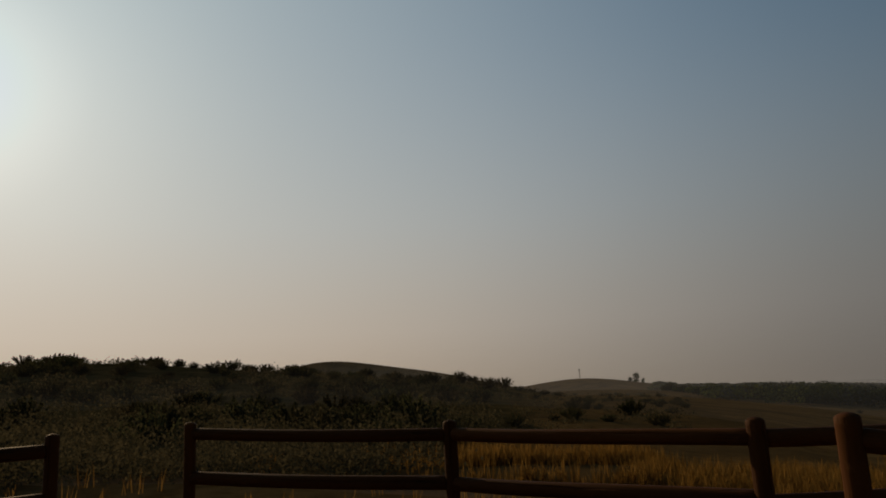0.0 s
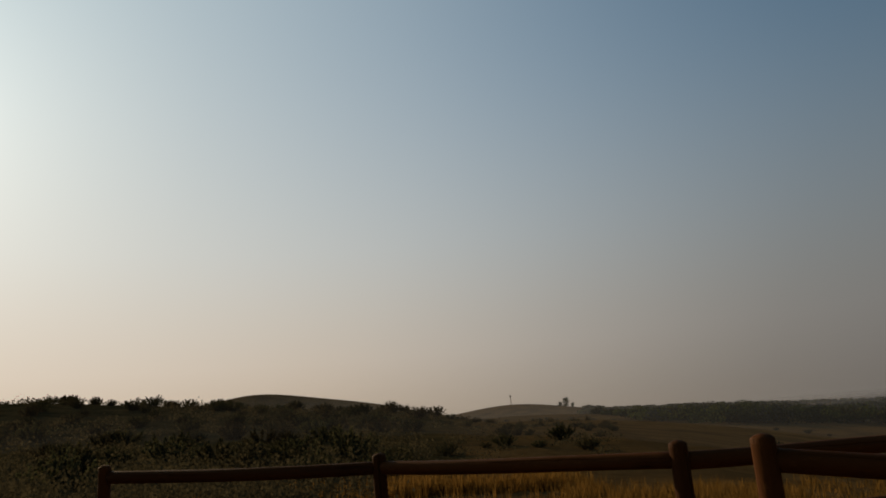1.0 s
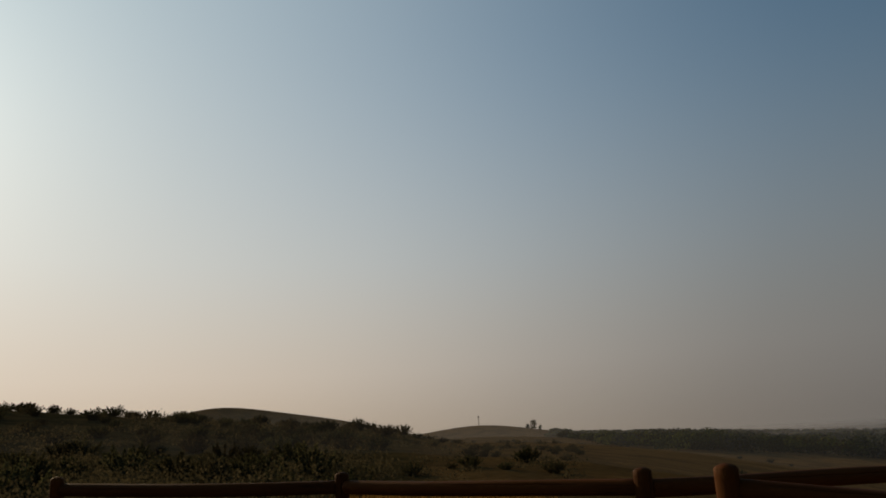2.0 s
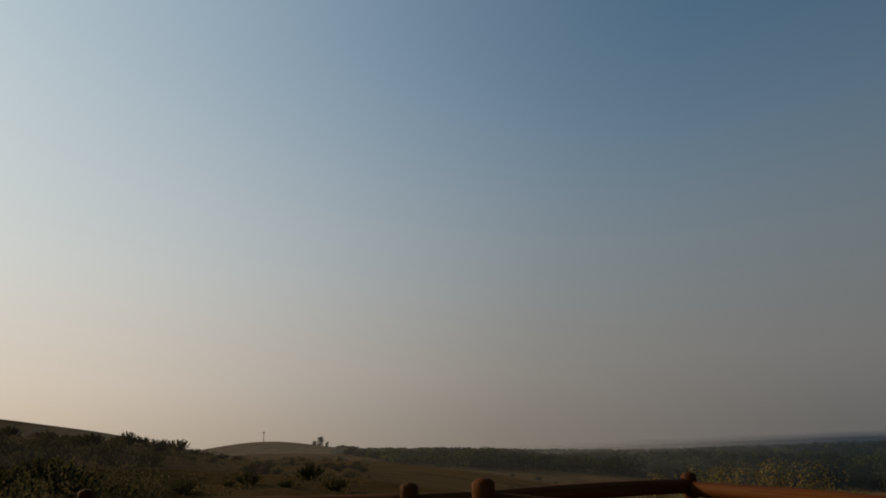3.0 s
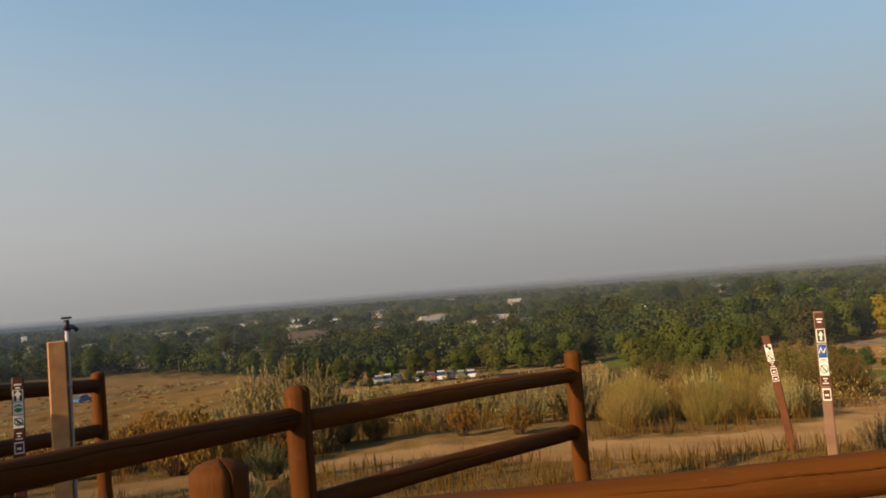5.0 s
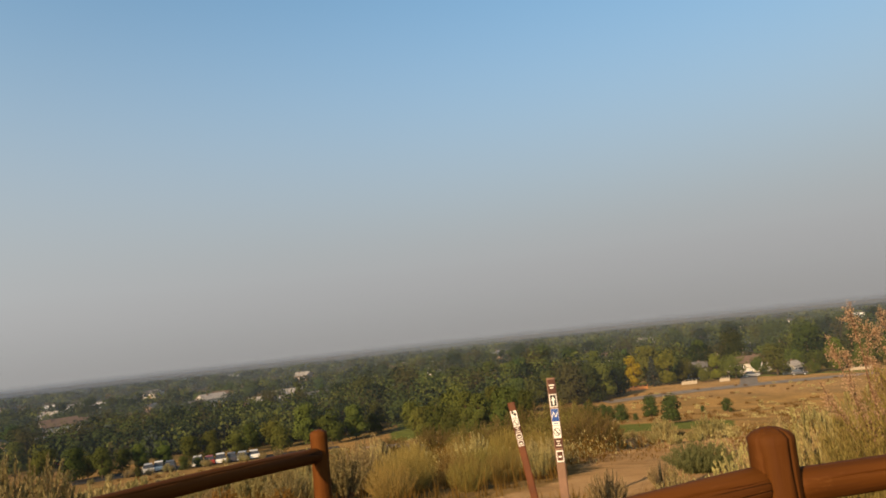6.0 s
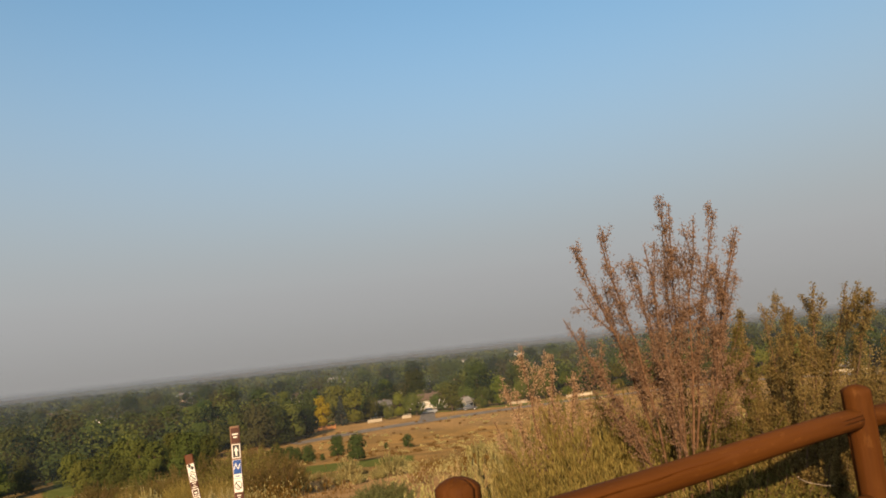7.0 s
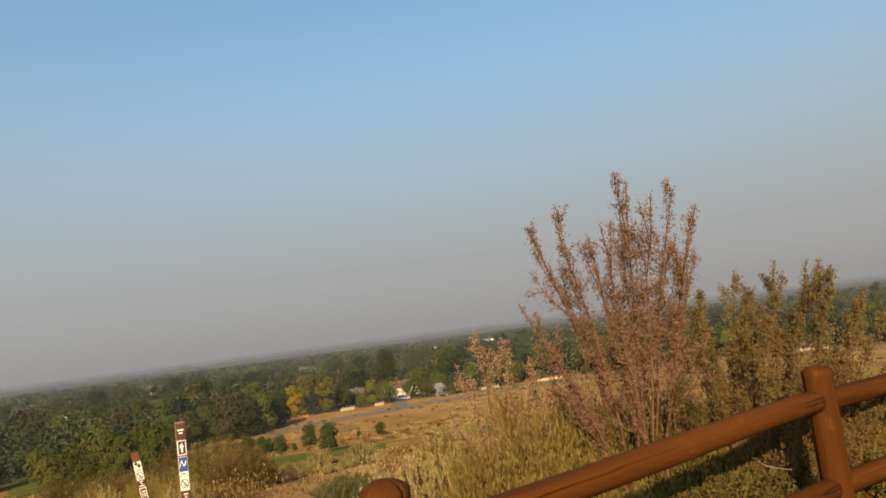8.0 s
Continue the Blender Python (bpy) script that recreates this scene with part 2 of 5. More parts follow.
def log_material():
    """Reddish-brown stained round timber: long grain, dry checks, worn paler spots."""
    k = Nodes("stained_log")
    info = k.n.new("ShaderNodeObjectInfo")
    grain = k.noise(9, 6, k.local((1.0, 1.0, 0.07)))
    fine = k.noise(70, 4, k.local((1.0, 1.0, 0.05)))
    spots = k.noise(5.5, 5, k.local((1, 1, 0.5)))
    col = k.ramp(grain, (0.0434, 0.0140, 0.0023), (0.0869, 0.0294, 0.0046), 0.3, 0.7)
    col = k.mix(k.ramp(fine, (0, 0, 0), (0.324, 0.324, 0.324), 0.45, 0.75), col, (0.0550, 0.0178, 0.0068))
    col = k.mix(k.ramp(spots, (0, 0, 0), (0.360, 0.360, 0.360), 0.55, 0.75), col, (0.0986, 0.0382, 0.0111))
    line = k.math("ABSOLUTE", k.math("SUBTRACT", k.noise(7.5, 2, k.local((1.0, 1.0, 0.045))), 0.5))
    check = k.math("MULTIPLY", k.ramp(line, (1, 1, 1), (0, 0, 0), 0.002, 0.005), k.ramp(k.noise(3.1, 2, k.local((1.0, 1.0, 0.5))), (0, 0, 0), (1, 1, 1), 0.55, 0.60))
    col = k.mix(k.math("MULTIPLY", check, 0.75), col, (0.0075, 0.0037, 0.0018))
    scuff = k.noise(26, 5, k.local((1, 1, 0.35)), 0.7)
    col = k.mix(k.ramp(scuff, (0, 0, 0), (0.5, 0.5, 0.5), 0.60, 0.74), col, (0.1342, 0.0566, 0.0148))
    tone = k.n.new("ShaderNodeMapRange")
    tone.inputs["To Min"].default_value, tone.inputs["To Max"].default_value = 0.8, 1.15
    k.l.new(info.outputs["Random"], tone.inputs["Value"])
    hs = k.n.new("ShaderNodeHueSaturation")
    k.l.new(tone.outputs[0], hs.inputs["Value"])
    k.l.new(col, hs.inputs["Color"])
    rough = k.math("ADD", k.math("MULTIPLY", spots, 0.3), 0.55)
    return k.surface(hs.outputs[0], rough, k.bump(k.math("SUBTRACT", k.math("ADD", fine, grain), k.math("MULTIPLY", check, 1.5)), 0.6, 0.005), specular=0.06)


def veil_material(density, low, high):
    """Thin smoke, and lens glare drawn like it: a little of the light is scattered, most goes through; it thins out
    upwards.
    """
    k = Nodes("thin_smoke_and_glare")
    sep = k.n.new("ShaderNodeSeparateXYZ")
    k.l.new(k.position(), sep.inputs[0])
    fade = k.n.new("ShaderNodeMapRange")
    fade.interpolation_type = "SMOOTHSTEP"
    fade.inputs["From Min"].default_value, fade.inputs["From Max"].default_value = low, high
    fade.inputs["To Min"].default_value, fade.inputs["To Max"].default_value = density, 0.0
    k.l.new(sep.outputs["Z"], fade.inputs["Value"])
    clear = k.n.new("ShaderNodeBsdfTransparent")
    back = k.node("ShaderNodeBsdfDiffuse", Color=(0.128, 0.136, 0.146, 1))
    level = k.n.new("ShaderNodeCombineXYZ")          # a drifting layer, lit from above on all sides alike
    level.inputs["Z"].default_value = 1.0
    k.l.new(level.outputs[0], back.inputs["Normal"])
    ahead = k.node("ShaderNodeBsdfTranslucent", Color=(0.30, 0.32, 0.36, 1))          # smoke glows towards the sun
    d = k.n.new("ShaderNodeAddShader")
    k.l.new(back.outputs[0], d.inputs[0])
    k.l.new(ahead.outputs[0], d.inputs[1])
    m = k.n.new("ShaderNodeMixShader")
    k.l.new(fade.outputs[0], m.inputs[0])
    k.l.new(clear.outputs[0], m.inputs[1])
    k.l.new(d.outputs[0], m.inputs[2])
    k.l.new(m.outputs[0], k.out.inputs["Surface"])
    return k.mat


M_GROUND, M_LOG = ground_material(), log_material()
M_BARK = plain_material("bark", (0.084, 0.0595, 0.0385), 0.95, vary=0.4, scale=20)
M_TWIG = plain_material("dry_twig", (0.091, 0.056, 0.035), 0.95, vary=0.35, scale=30)
M_TREE = leaf_material("tree_leaf", (0.0329, 0.0453, 0.0129), (0.0423, 0.0553, 0.0165), 0.25, 0.04, 0.5, 1.4)
M_TREE_LIGHT = leaf_material("light_tree_leaf", (0.0564, 0.0670, 0.0141), (0.0706, 0.0811, 0.0188), 0.3, 0.035, 0.6, 1.3)
M_TREE_GOLD = leaf_material("yellow_green_tree_leaf", (0.066, 0.076, 0.0125), (0.108, 0.112, 0.019), 0.35, 0.03, 0.6, 1.4)
M_TREE_YELLOW = leaf_material("yellow_tree_leaf", (0.165, 0.112, 0.0075), (0.280, 0.196, 0.0150), 0.35, 0.01)
M_SPRUCE = leaf_material("spruce_needle", (0.0218, 0.0282, 0.0218), (0.0476, 0.0564, 0.0435), 0.15, 0.02)
M_SAGE = leaf_material("sage_leaf", (0.178, 0.142, 0.058), (0.37, 0.300, 0.132), 0.42, 0.02)
# a darker copy of the sage: the backlit hillside's shade is in its colour
M_SAGE_SHADED = leaf_material("shaded_sage_leaf", (0.0403, 0.0395, 0.0202), (0.0882, 0.0815, 0.0403), 0.38, 0.03)
M_OLIVE = leaf_material("olive_leaf", (0.108, 0.088, 0.029), (0.240, 0.190, 0.066), 0.42, 0.02)
M_RABBIT = leaf_material("rabbitbrush_leaf", (0.165, 0.122, 0.033), (0.315, 0.238, 0.075), 0.45, 0.02)
M_BROOM = leaf_material("broom_leaf", (0.120, 0.094, 0.026), (0.250, 0.194, 0.062), 0.45, 0.015)
M_RED = leaf_material("dried_russet_leaf", (0.165, 0.106, 0.058), (0.325, 0.222, 0.135), 0.42, 0.02)
M_STRAW = leaf_material("straw", (0.1554, 0.0840, 0.0168), (0.2772, 0.1663, 0.0420), 0.62, 0.01)


def grove_material(name, dark, light, brown):
    """Leaves of far trees, all of one kind; some boughs have turned."""
    k = Nodes(name)
    geo = k.n.new("ShaderNodeNewGeometry")
    col = k.ramp(geo.outputs["Random Per Island"], dark, light, 0.0, 1.0)
    col = k.mix(k.ramp(k.noise(0.05, 3), (0, 0, 0), (0.5, 0.5, 0.5), 0.5, 0.7), col, brown)
    return k.leaf(col, 0.25)


M_GROVES = [grove_material("deep_green_grove", (0.0135, 0.0206, 0.0082), (0.0176, 0.0259, 0.0112), (0.0112, 0.0159, 0.0076)),
            grove_material("green_grove", (0.0335, 0.0459, 0.0141), (0.0429, 0.0588, 0.0176), (0.0382, 0.0400, 0.0159)),
            grove_material("yellow_green_grove", (0.0670, 0.0776, 0.0188), (0.0848, 0.0991, 0.0247), (0.0664, 0.0664, 0.0188)),
            grove_material("olive_grove", (0.0394, 0.0376, 0.0141), (0.0500, 0.0476, 0.0182), (0.0329, 0.0323, 0.0141)),
            grove_material("grey_green_grove", (0.0417, 0.0512, 0.0394), (0.0529, 0.0653, 0.0506), (0.0400, 0.0470, 0.0370))]
M_BROWN_LEAF = leaf_material("brown_olive_leaf", (0.074, 0.064, 0.018), (0.175, 0.138, 0.043), 0.42, 0.02)
M_PALE_GREEN = leaf_material("pale_green_leaf", (0.0676, 0.0735, 0.0270), (0.1294, 0.1327, 0.0559), 0.3, 0.02)
M_DEAD = plain_material("dead_grey_wood", (0.17, 0.135, 0.10), 0.95, vary=0.3, scale=30)
M_RED_TWIG = plain_material("russet_twig", (0.095, 0.052, 0.030), 0.95, vary=0.35, scale=30)
M_LOT = plain_material("dark_asphalt", (0.0315, 0.0287, 0.0259), 1.0, vary=0.3, scale=0.6)
M_WILLOW = leaf_material("willow_leaf", (0.185, 0.152, 0.046), (0.235, 0.190, 0.062), 0.5, 0.02, 0.85, 1.1)

# ---------------------------------------------------------------- mesh helpers


class Shape:
    """Collects vertices and faces for one mesh."""

    def __init__(self):
        self.v, self.f = [], []

    def add(self, verts, faces):
        base = len(self.v)
        self.v.extend(verts)
        self.f.extend(tuple(base + i for i in face) for face in faces)
        return self

    def box(self, cx, cy, cz, sx, sy, sz, m=None, bevel=0.0):
        """A box; with a bevel its upright and top edges are cut."""
        x, y, z, b = sx / 2, sy / 2, sz / 2, bevel
        if b:
            ring = [(x - b, -y), (x, -y + b), (x, y - b), (x - b, y), (-x + b, y), (-x, y - b), (-x, -y + b), (-x + b, -y)]
            shrink = lambda p: (p[0] - math.copysign(b, p[0]), p[1] - math.copysign(b, p[1]))
            rows = [[(*p, -z) for p in ring], [(*p, z - b) for p in ring], [(*shrink(p), z) for p in ring]]
            verts = [Vector(p) for row in rows for p in row]
            faces = [tuple(range(7, -1, -1)), tuple(range(16, 24))]
            for r in range(2):
                faces += [(8 * r + i, 8 * r + (i + 1) % 8, 8 * r + 8 + (i + 1) % 8, 8 * r + 8 + i) for i in range(8)]
        else:
            verts = [Vector((a * x, c * y, d * z)) for d in (-1, 1) for a, c in ((-1, -1), (1, -1), (1, 1), (-1, 1))]
            faces = [(3, 2, 1, 0), (4, 5, 6, 7), (0, 1, 5, 4), (1, 2, 6, 5), (2, 3, 7, 6), (3, 0, 4, 7)]
        place = Vector((cx, cy, cz))
        verts = [p + place for p in verts]
        if m is not None:
            verts = [m @ p for p in verts]
        return self.add(verts, faces)

    def tube(self, points, radii, n=6, caps=True):
        points = [Vector(p) for p in points]
        verts, faces = [], []
        for i, p in enumerate(points):
            way = (points[min(i + 1, len(points) - 1)] - points[max(i - 1, 0)]).normalized()
            side = way.cross(Vector((0.31, 0.95, 0.05) if abs(way.z) > 0.8 else (0, 0, 1))).normalized()
            up = side.cross(way)
            for k in range(n):
                a = 2 * math.pi * k / n
                verts.append(p + (side * math.cos(a) + up * math.sin(a)) * radii[i])
            if i:
                faces += [((i - 1) * n + k, (i - 1) * n + (k + 1) % n, i * n + (k + 1) % n, i * n + k) for k in range(n)]
        if caps:
            faces += [tuple(range(n - 1, -1, -1)), tuple((len(points) - 1) * n + k for k in range(n))]
        return self.add(verts, faces)

    def leaves(self, centres, sizes, rng, aspect=1.6, upright=0.0, outward=None, ruffle=0.27):
        """A small quad at each centre, turned at random, or lying in the surface that looks outward."""
        centres = np.asarray(centres, float)
        k = len(centres)
        way = rng.normal(size=(k, 3))
        way[:, 2] += upright * 2
        if outward is not None:
            face = outward / np.linalg.norm(outward, axis=1)[:, None] + rng.normal(0, ruffle, (k, 3))
            way = np.cross(face, way)
        way /= np.linalg.norm(way, axis=1)[:, None]
        side = np.cross(way, rng.normal(size=(k, 3)) if outward is None else face)
        side /= np.linalg.norm(side, axis=1)[:, None]
        s = np.asarray(sizes, float)[:, None] * 0.5
        w, l = side * s, way * s * aspect
        quads = np.stack([centres - l, centres + w * 0.9, centres + l, centres - w * 0.9], 1).reshape(-1, 3)
        base = len(self.v)
        self.v.extend(map(tuple, quads))
        self.f.extend((base + 4 * i, base + 4 * i + 1, base + 4 * i + 2, base + 4 * i + 3) for i in range(k))
        return self

    def mesh(self, name, material, smooth=False):
        me = bpy.data.meshes.new(name)
        me.from_pydata([tuple(p) for p in self.v], [], self.f)
        me.materials.append(material)
        if smooth:
            me.polygons.foreach_set("use_smooth", [True] * len(me.polygons))
        me.update()
        return me


def part(name, shape, material, parent=None, label="", smooth=False):
    me = shape if isinstance(shape, bpy.types.Mesh) else shape.mesh(name, material, smooth)
    ob = new(name, me)
    if parent is not None:
        ob.parent = parent
    return tagged(ob, label)


def empty(name, m, label, category, group=""):
    ob = new(name)
    ob.empty_display_size = 0.2
    ob.matrix_world = m
    return tagged(ob, label, category, group)


def pol(az, r):
    return -math.sin(radians(az)) * r, math.cos(radians(az)) * r


def town(az, r):
    """A place by the street, which runs aslant and comes nearer towards the park."""
    return pol(az, r * float(np.interp(az, [-144, -134, -125], [1.0, 0.89, 0.83])))


# ---------------------------------------------------------------- the hill and the valley


def smooth(a, b, x):
    t = np.clip((x - a) / (b - a), 0, 1)
    return t * t * (3 - 2 * t)


def bearing(x, y):
    az = np.degrees(np.arctan2(-x, y))
    return np.where(az > 90, az - 360, az)


def bump_hill(x, y, az, r, height, spread):
    cx, cy = pol(az, r)
    return height * np.exp(-((x - cx) ** 2 + (y - cy) ** 2) / (2 * spread * spread))


def terrain(x, y):
    """Height of the ground: a dry hilltop, ridges to the north, the valley to the east and south."""
    x, y = np.asarray(x, float), np.asarray(y, float)
    r, az = np.hypot(x, y), bearing(x, y)
    near = (0.13 - 0.055 * x + 0.012 * y) * np.exp(-((r / 30) ** 2))
    fall = smooth(12, 62, -az) * (1 - smooth(178, 235, -az))
    fall = np.maximum(fall, smooth(700, 1100, r))
    z = near - 22 * fall * (1 - np.exp(-(np.maximum(r - 6, 0) / 100) ** 1.35))
    ridge = np.interp(az, [-24, -15, -10, -6, 0, 6, 10, 16, 20, 26, 30, 45, 85], [-0.6, -0.5, 0.55, 1.4, 1.85, 2.45, 2.95, 3.5, 3.9, 4.1, 3.75, 3.6, -0.6])
    crest = np.maximum(1.5 + 90 * np.tan(np.radians(ridge)) - 0.9, 0)
    z = z + crest * np.exp(-(((r - 90) / 36) ** 2))
    z = z + bump_hill(x, y, 6.6, 380, 20.6, 32) + bump_hill(x, y, -2.8, 385, 10.4, 31)
    z = z + bump_hill(x, y, -14.2, 470, 7.7, 33) + bump_hill(x, y, -31, 560, 2.5, 80)
    z = z - 16 * smooth(600, 1900, r) - 25 * smooth(1500, 4700, r)
    z = z + 0.9 * np.sin(x * 0.041 + 1.3) * np.sin(y * 0.037) * smooth(25, 90, r) * (1 - smooth(300, 500, r))
    z = z + 0.10 * np.sin(x * 0.83 + 0.4 * y) * np.sin(y * 0.71 - 0.3 * x) * smooth(6, 14, r) * (1 - smooth(40, 70, r))
    return z


def ground_at(x, y):
    return float(terrain(x, y))


TRAIL = [(-8, 12.5), (0, 11.2), (2.4, 10), (5.4, 6.6), (8.2, 2.4), (8.5, -0.8), (7.8, -2.8), (8.0, -5), (9.2, -7.4), (13, -10.5), (22, -15)]


def near_line(x, y, line):
    best = np.full(np.shape(x), 1e9)
    for (ax, ay), (bx, by) in zip(line, line[1:]):
        dx, dy = bx - ax, by - ay
        t = np.clip(((x - ax) * dx + (y - ay) * dy) / (dx * dx + dy * dy), 0, 1)
        best = np.minimum(best, np.hypot(x - ax - t * dx, y - ay - t * dy))
    return best


def tree_edge(az):
    """How far off the town's trees begin."""
    return np.interp(az, [-175, -145, -124, -119, -112, -104, -92, -82, -79, -76, -71, -56, -45, -39, -34, -30, -24, -21, -18], [246, 246, 207, 186, 172, 160, 160, 180, 212, 225, 250, 310, 312, 288, 250, 238, 240, 290, 430])


def dirt_at(x, y):
    d = near_line(x, y, TRAIL)
    r = np.hypot(x, y)
    az = bearing(x, y)
    trail = 1 - smooth(0.55, 1.15, d)
    yard = 1 - smooth(2.6, 4.4, np.hypot(x - 0.2, y - 0.2) + 0.7 * np.sin(x * 1.3 + 0.7) * np.sin(y * 1.1 - 0.4) + 0.35 * np.sin(3.1 * x + 2 * y))
    bare = 0.75 * smooth(-142, -134, az) * (1 - smooth(-126, -118, az)) * smooth(7.5, 9.5, r) * (1 - smooth(30, 45, r))
    cut = 0.42 * smooth(-150, -140, az) * (1 - smooth(-128, -122, az)) * smooth(165, 180, r) * (1 - smooth(225, 240, r))
    plot = smooth(-107.8, -107.2, az) * (1 - smooth(-104.9, -104.3, az)) * smooth(172, 175, r) * (1 - smooth(192, 196, r))
    return np.clip(np.maximum.reduce([trail, yard, bare, cut, plot]), 0, 1)


def make_ground():
    rings, segs = 262, 540
    radii = [0.0] + [0.35 * 1.0375 ** i for i in range(rings)]
    radii = [r for r in radii if r < 4700] + [4700]
    ang = np.arange(segs) * 2 * np.pi / segs
    xs = np.concatenate([[0.0]] + [r * np.cos(ang) for r in radii[1:]])
    ys = np.concatenate([[0.0]] + [r * np.sin(ang) for r in radii[1:]])
    zs = terrain(xs, ys)
    r, az = np.hypot(xs, ys), bearing(xs, ys)
    rough = np.array([noise.noise((a * 0.9, b * 0.9, 0)) * 0.05 + noise.noise((a * 3.1, b * 3.1, 5)) * 0.018 if q < 60 else 0.0 for a, b, q in zip(xs, ys, r)])
    dirt = dirt_at(xs, ys)
    zs = zs + rough * (1 - 0.6 * dirt) - 0.05 * dirt
    faces = [(0, 1 + i, 1 + (i + 1) % segs) for i in range(segs)]
    for k in range(len(radii) - 2):
        a, b = 1 + k * segs, 1 + (k + 1) * segs
        faces += [(a + i, b + i, b + (i + 1) % segs, a + (i + 1) % segs) for i in range(segs)]
    me = bpy.data.meshes.new("ground")
    me.from_pydata(np.stack([xs, ys, zs], 1).tolist(), [], faces)
    me.materials.append(M_GROUND)
    edge = tree_edge(az)
    town = smooth(-15, 25, r - edge) * smooth(14, 30, -az) * (1 - smooth(180, 200, -az))
    far = smooth(700, 1000, r)
    green = 0.34 * np.maximum(town, far)
    strip = smooth(-134, -132.5, az) * (1 - smooth(-124, -121, az)) * smooth(56, 59, r) * (1 - smooth(77, 81, r))
    verge = 0.8 * smooth(-152, -148, az) * (1 - smooth(-126, -124, az)) * smooth(226, 230, r) * (1 - smooth(242, 246, r))
    park = smooth(-117, -115, az) * (1 - smooth(-108, -106, az)) * smooth(120, 130, r)
    green = np.maximum.reduce([green, strip, park, verge]) * (1 - dirt * (r > 150))
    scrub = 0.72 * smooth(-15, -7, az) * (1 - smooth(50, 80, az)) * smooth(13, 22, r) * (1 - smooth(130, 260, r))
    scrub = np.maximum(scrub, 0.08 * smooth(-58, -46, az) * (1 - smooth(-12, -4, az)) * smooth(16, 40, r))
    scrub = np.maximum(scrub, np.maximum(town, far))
    for name, values in (("dirt", dirt), ("lawn", green), ("scrub", scrub)):
        at = me.attributes.new(name, "FLOAT", "POINT")
        at.data.foreach_set("value", np.asarray(values, np.float32))
    me.polygons.foreach_set("use_smooth", [True] * len(me.polygons))
    me.update()
    return tagged(new("ground", me), "dry golden hillside with bare dirt trails above a valley", "ground", kind="structure")


make_ground()


def make_veil(radius, density):
    s = Shape()
    n = 96
    low, high = 1.5 - 0.019 * radius, 1.5 + (0.075 if radius < 310 else -0.005) * radius
    ring = [(radius * math.cos(2 * math.pi * i / n), radius * math.sin(2 * math.pi * i / n)) for i in range(n)]
    s.add([(x, y, z) for z in (-75, high) for x, y in ring], [(i, (i + 1) % n, n + (i + 1) % n, n + i) for i in range(n)])
    ob = part("backdrop", s, veil_material(density, low, high), None, smooth=True)
    tagged(ob, "thin grey sheet, one of the rings for wildfire smoke and lens glare", "smoke", kind="structure")


# the 45 m ring is no smoke: added to imitate lens glare over the hillside
for radius, density in ((45, 0.025), (170, 0.05), (300, 0.10), (520, 0.18), (900, 0.33), (1500, 0.55), (2500, 0.8)):
    make_veil(radius, density)

# ---------------------------------------------------------------- log fences


def log_mesh(name, length, radius, seed, cracks=2, dome=False, steps=26):
    """A round log along z from 0 to length: slightly crooked, worn, with open drying cracks."""
    rng = random.Random(seed)
    cuts = [((1.15, -1.3, 2.5)[_ % 3] + rng.uniform(-0.25, 0.25), rng.uniform(0.3, 0.5) if dome else rng.uniform(0.0, 0.4), rng.uniform(0.8, 1.1) if dome else rng.uniform(0.35, 0.7), rng.uniform(-0.4, 0.4)) for _ in range(cracks)]
    base = sorted([2 * math.pi * k / 18 + 0.02 for k in range(18)])
    verts, faces = [], []
    levels = [length * i / steps for i in range(steps + 1)]
    end = min(0.045, radius * 0.42)
    if dome:
        levels = [z for z in levels if z < length - end] + [length - end * (1 - math.sin(a)) for a in (0, 0.5, 0.95, 1.3)] + [length]
        shrink = lambda z: 1.0 if z <= length - end else max(0.12, math.sqrt(max(0.0, 1 - ((z - length + end) / end) ** 2)) * 0.75 + 0.25 * (1 - (z - length + end) / end))
    else:
        levels = [0, end * 0.4, end] + [z for z in levels if end * 1.2 < z < length - end * 1.2] + [length - end, length - end * 0.4, length]
        shrink = lambda z: 1.0 - 0.22 * max(0.0, 1 - min(z, length - z) / end) ** 2
    for i, z in enumerate(levels):
        ring = [(a, 0) for a in base]
        for a, start, span, drift in cuts:
            u = z / length
            centre = a + drift * (u - 0.5) + 0.05 * math.sin(z * 17 + a)
            open_ = max(0.0, math.sin(math.pi * min(1, max(0, (u - start) / span))))
            ring += [(centre - 0.055 * (0.15 + open_), 0), (centre, open_), (centre + 0.055 * (0.15 + open_), 0)]
        ring = ring[:18] + ring[18:]
        cx = 0.008 * math.sin(z * 1.9 + seed) * (length > 1.5)
        cy = 0.008 * math.cos(z * 1.4 + seed * 2) * (length > 1.5)
        order = sorted(range(len(ring)), key=lambda q: ring[q][0] % (2 * math.pi))
        for q in order:
            a, depth = ring[q]
            wob = 1 + 0.022 * math.sin(3 * a + z * 2.3 + seed) + 0.018 * math.sin(5 * a - z * 4.1)
            rad = max(radius * wob * shrink(z) - depth * 0.034, 0.005)
            verts.append((cx + rad * math.cos(a), cy + rad * math.sin(a), z))
    n = 18 + 3 * cracks
    for i in range(len(levels) - 1):
        faces += [(i * n + k, i * n + (k + 1) % n, (i + 1) * n + (k + 1) % n, (i + 1) * n + k) for k in range(n)]
    faces += [tuple(range(n - 1, -1, -1)), tuple((len(levels) - 1) * n + k for k in range(n))]
    return Shape().add(verts, faces).mesh(name, M_LOG, smooth=True)


def between(a, b):
    """The pose of a log from a to b, its z axis along the way."""
    a, b = Vector(a), Vector(b)
    return Matrix.Translation(a) @ (b - a).to_track_quat("Z", "X").to_matrix().to_4x4()


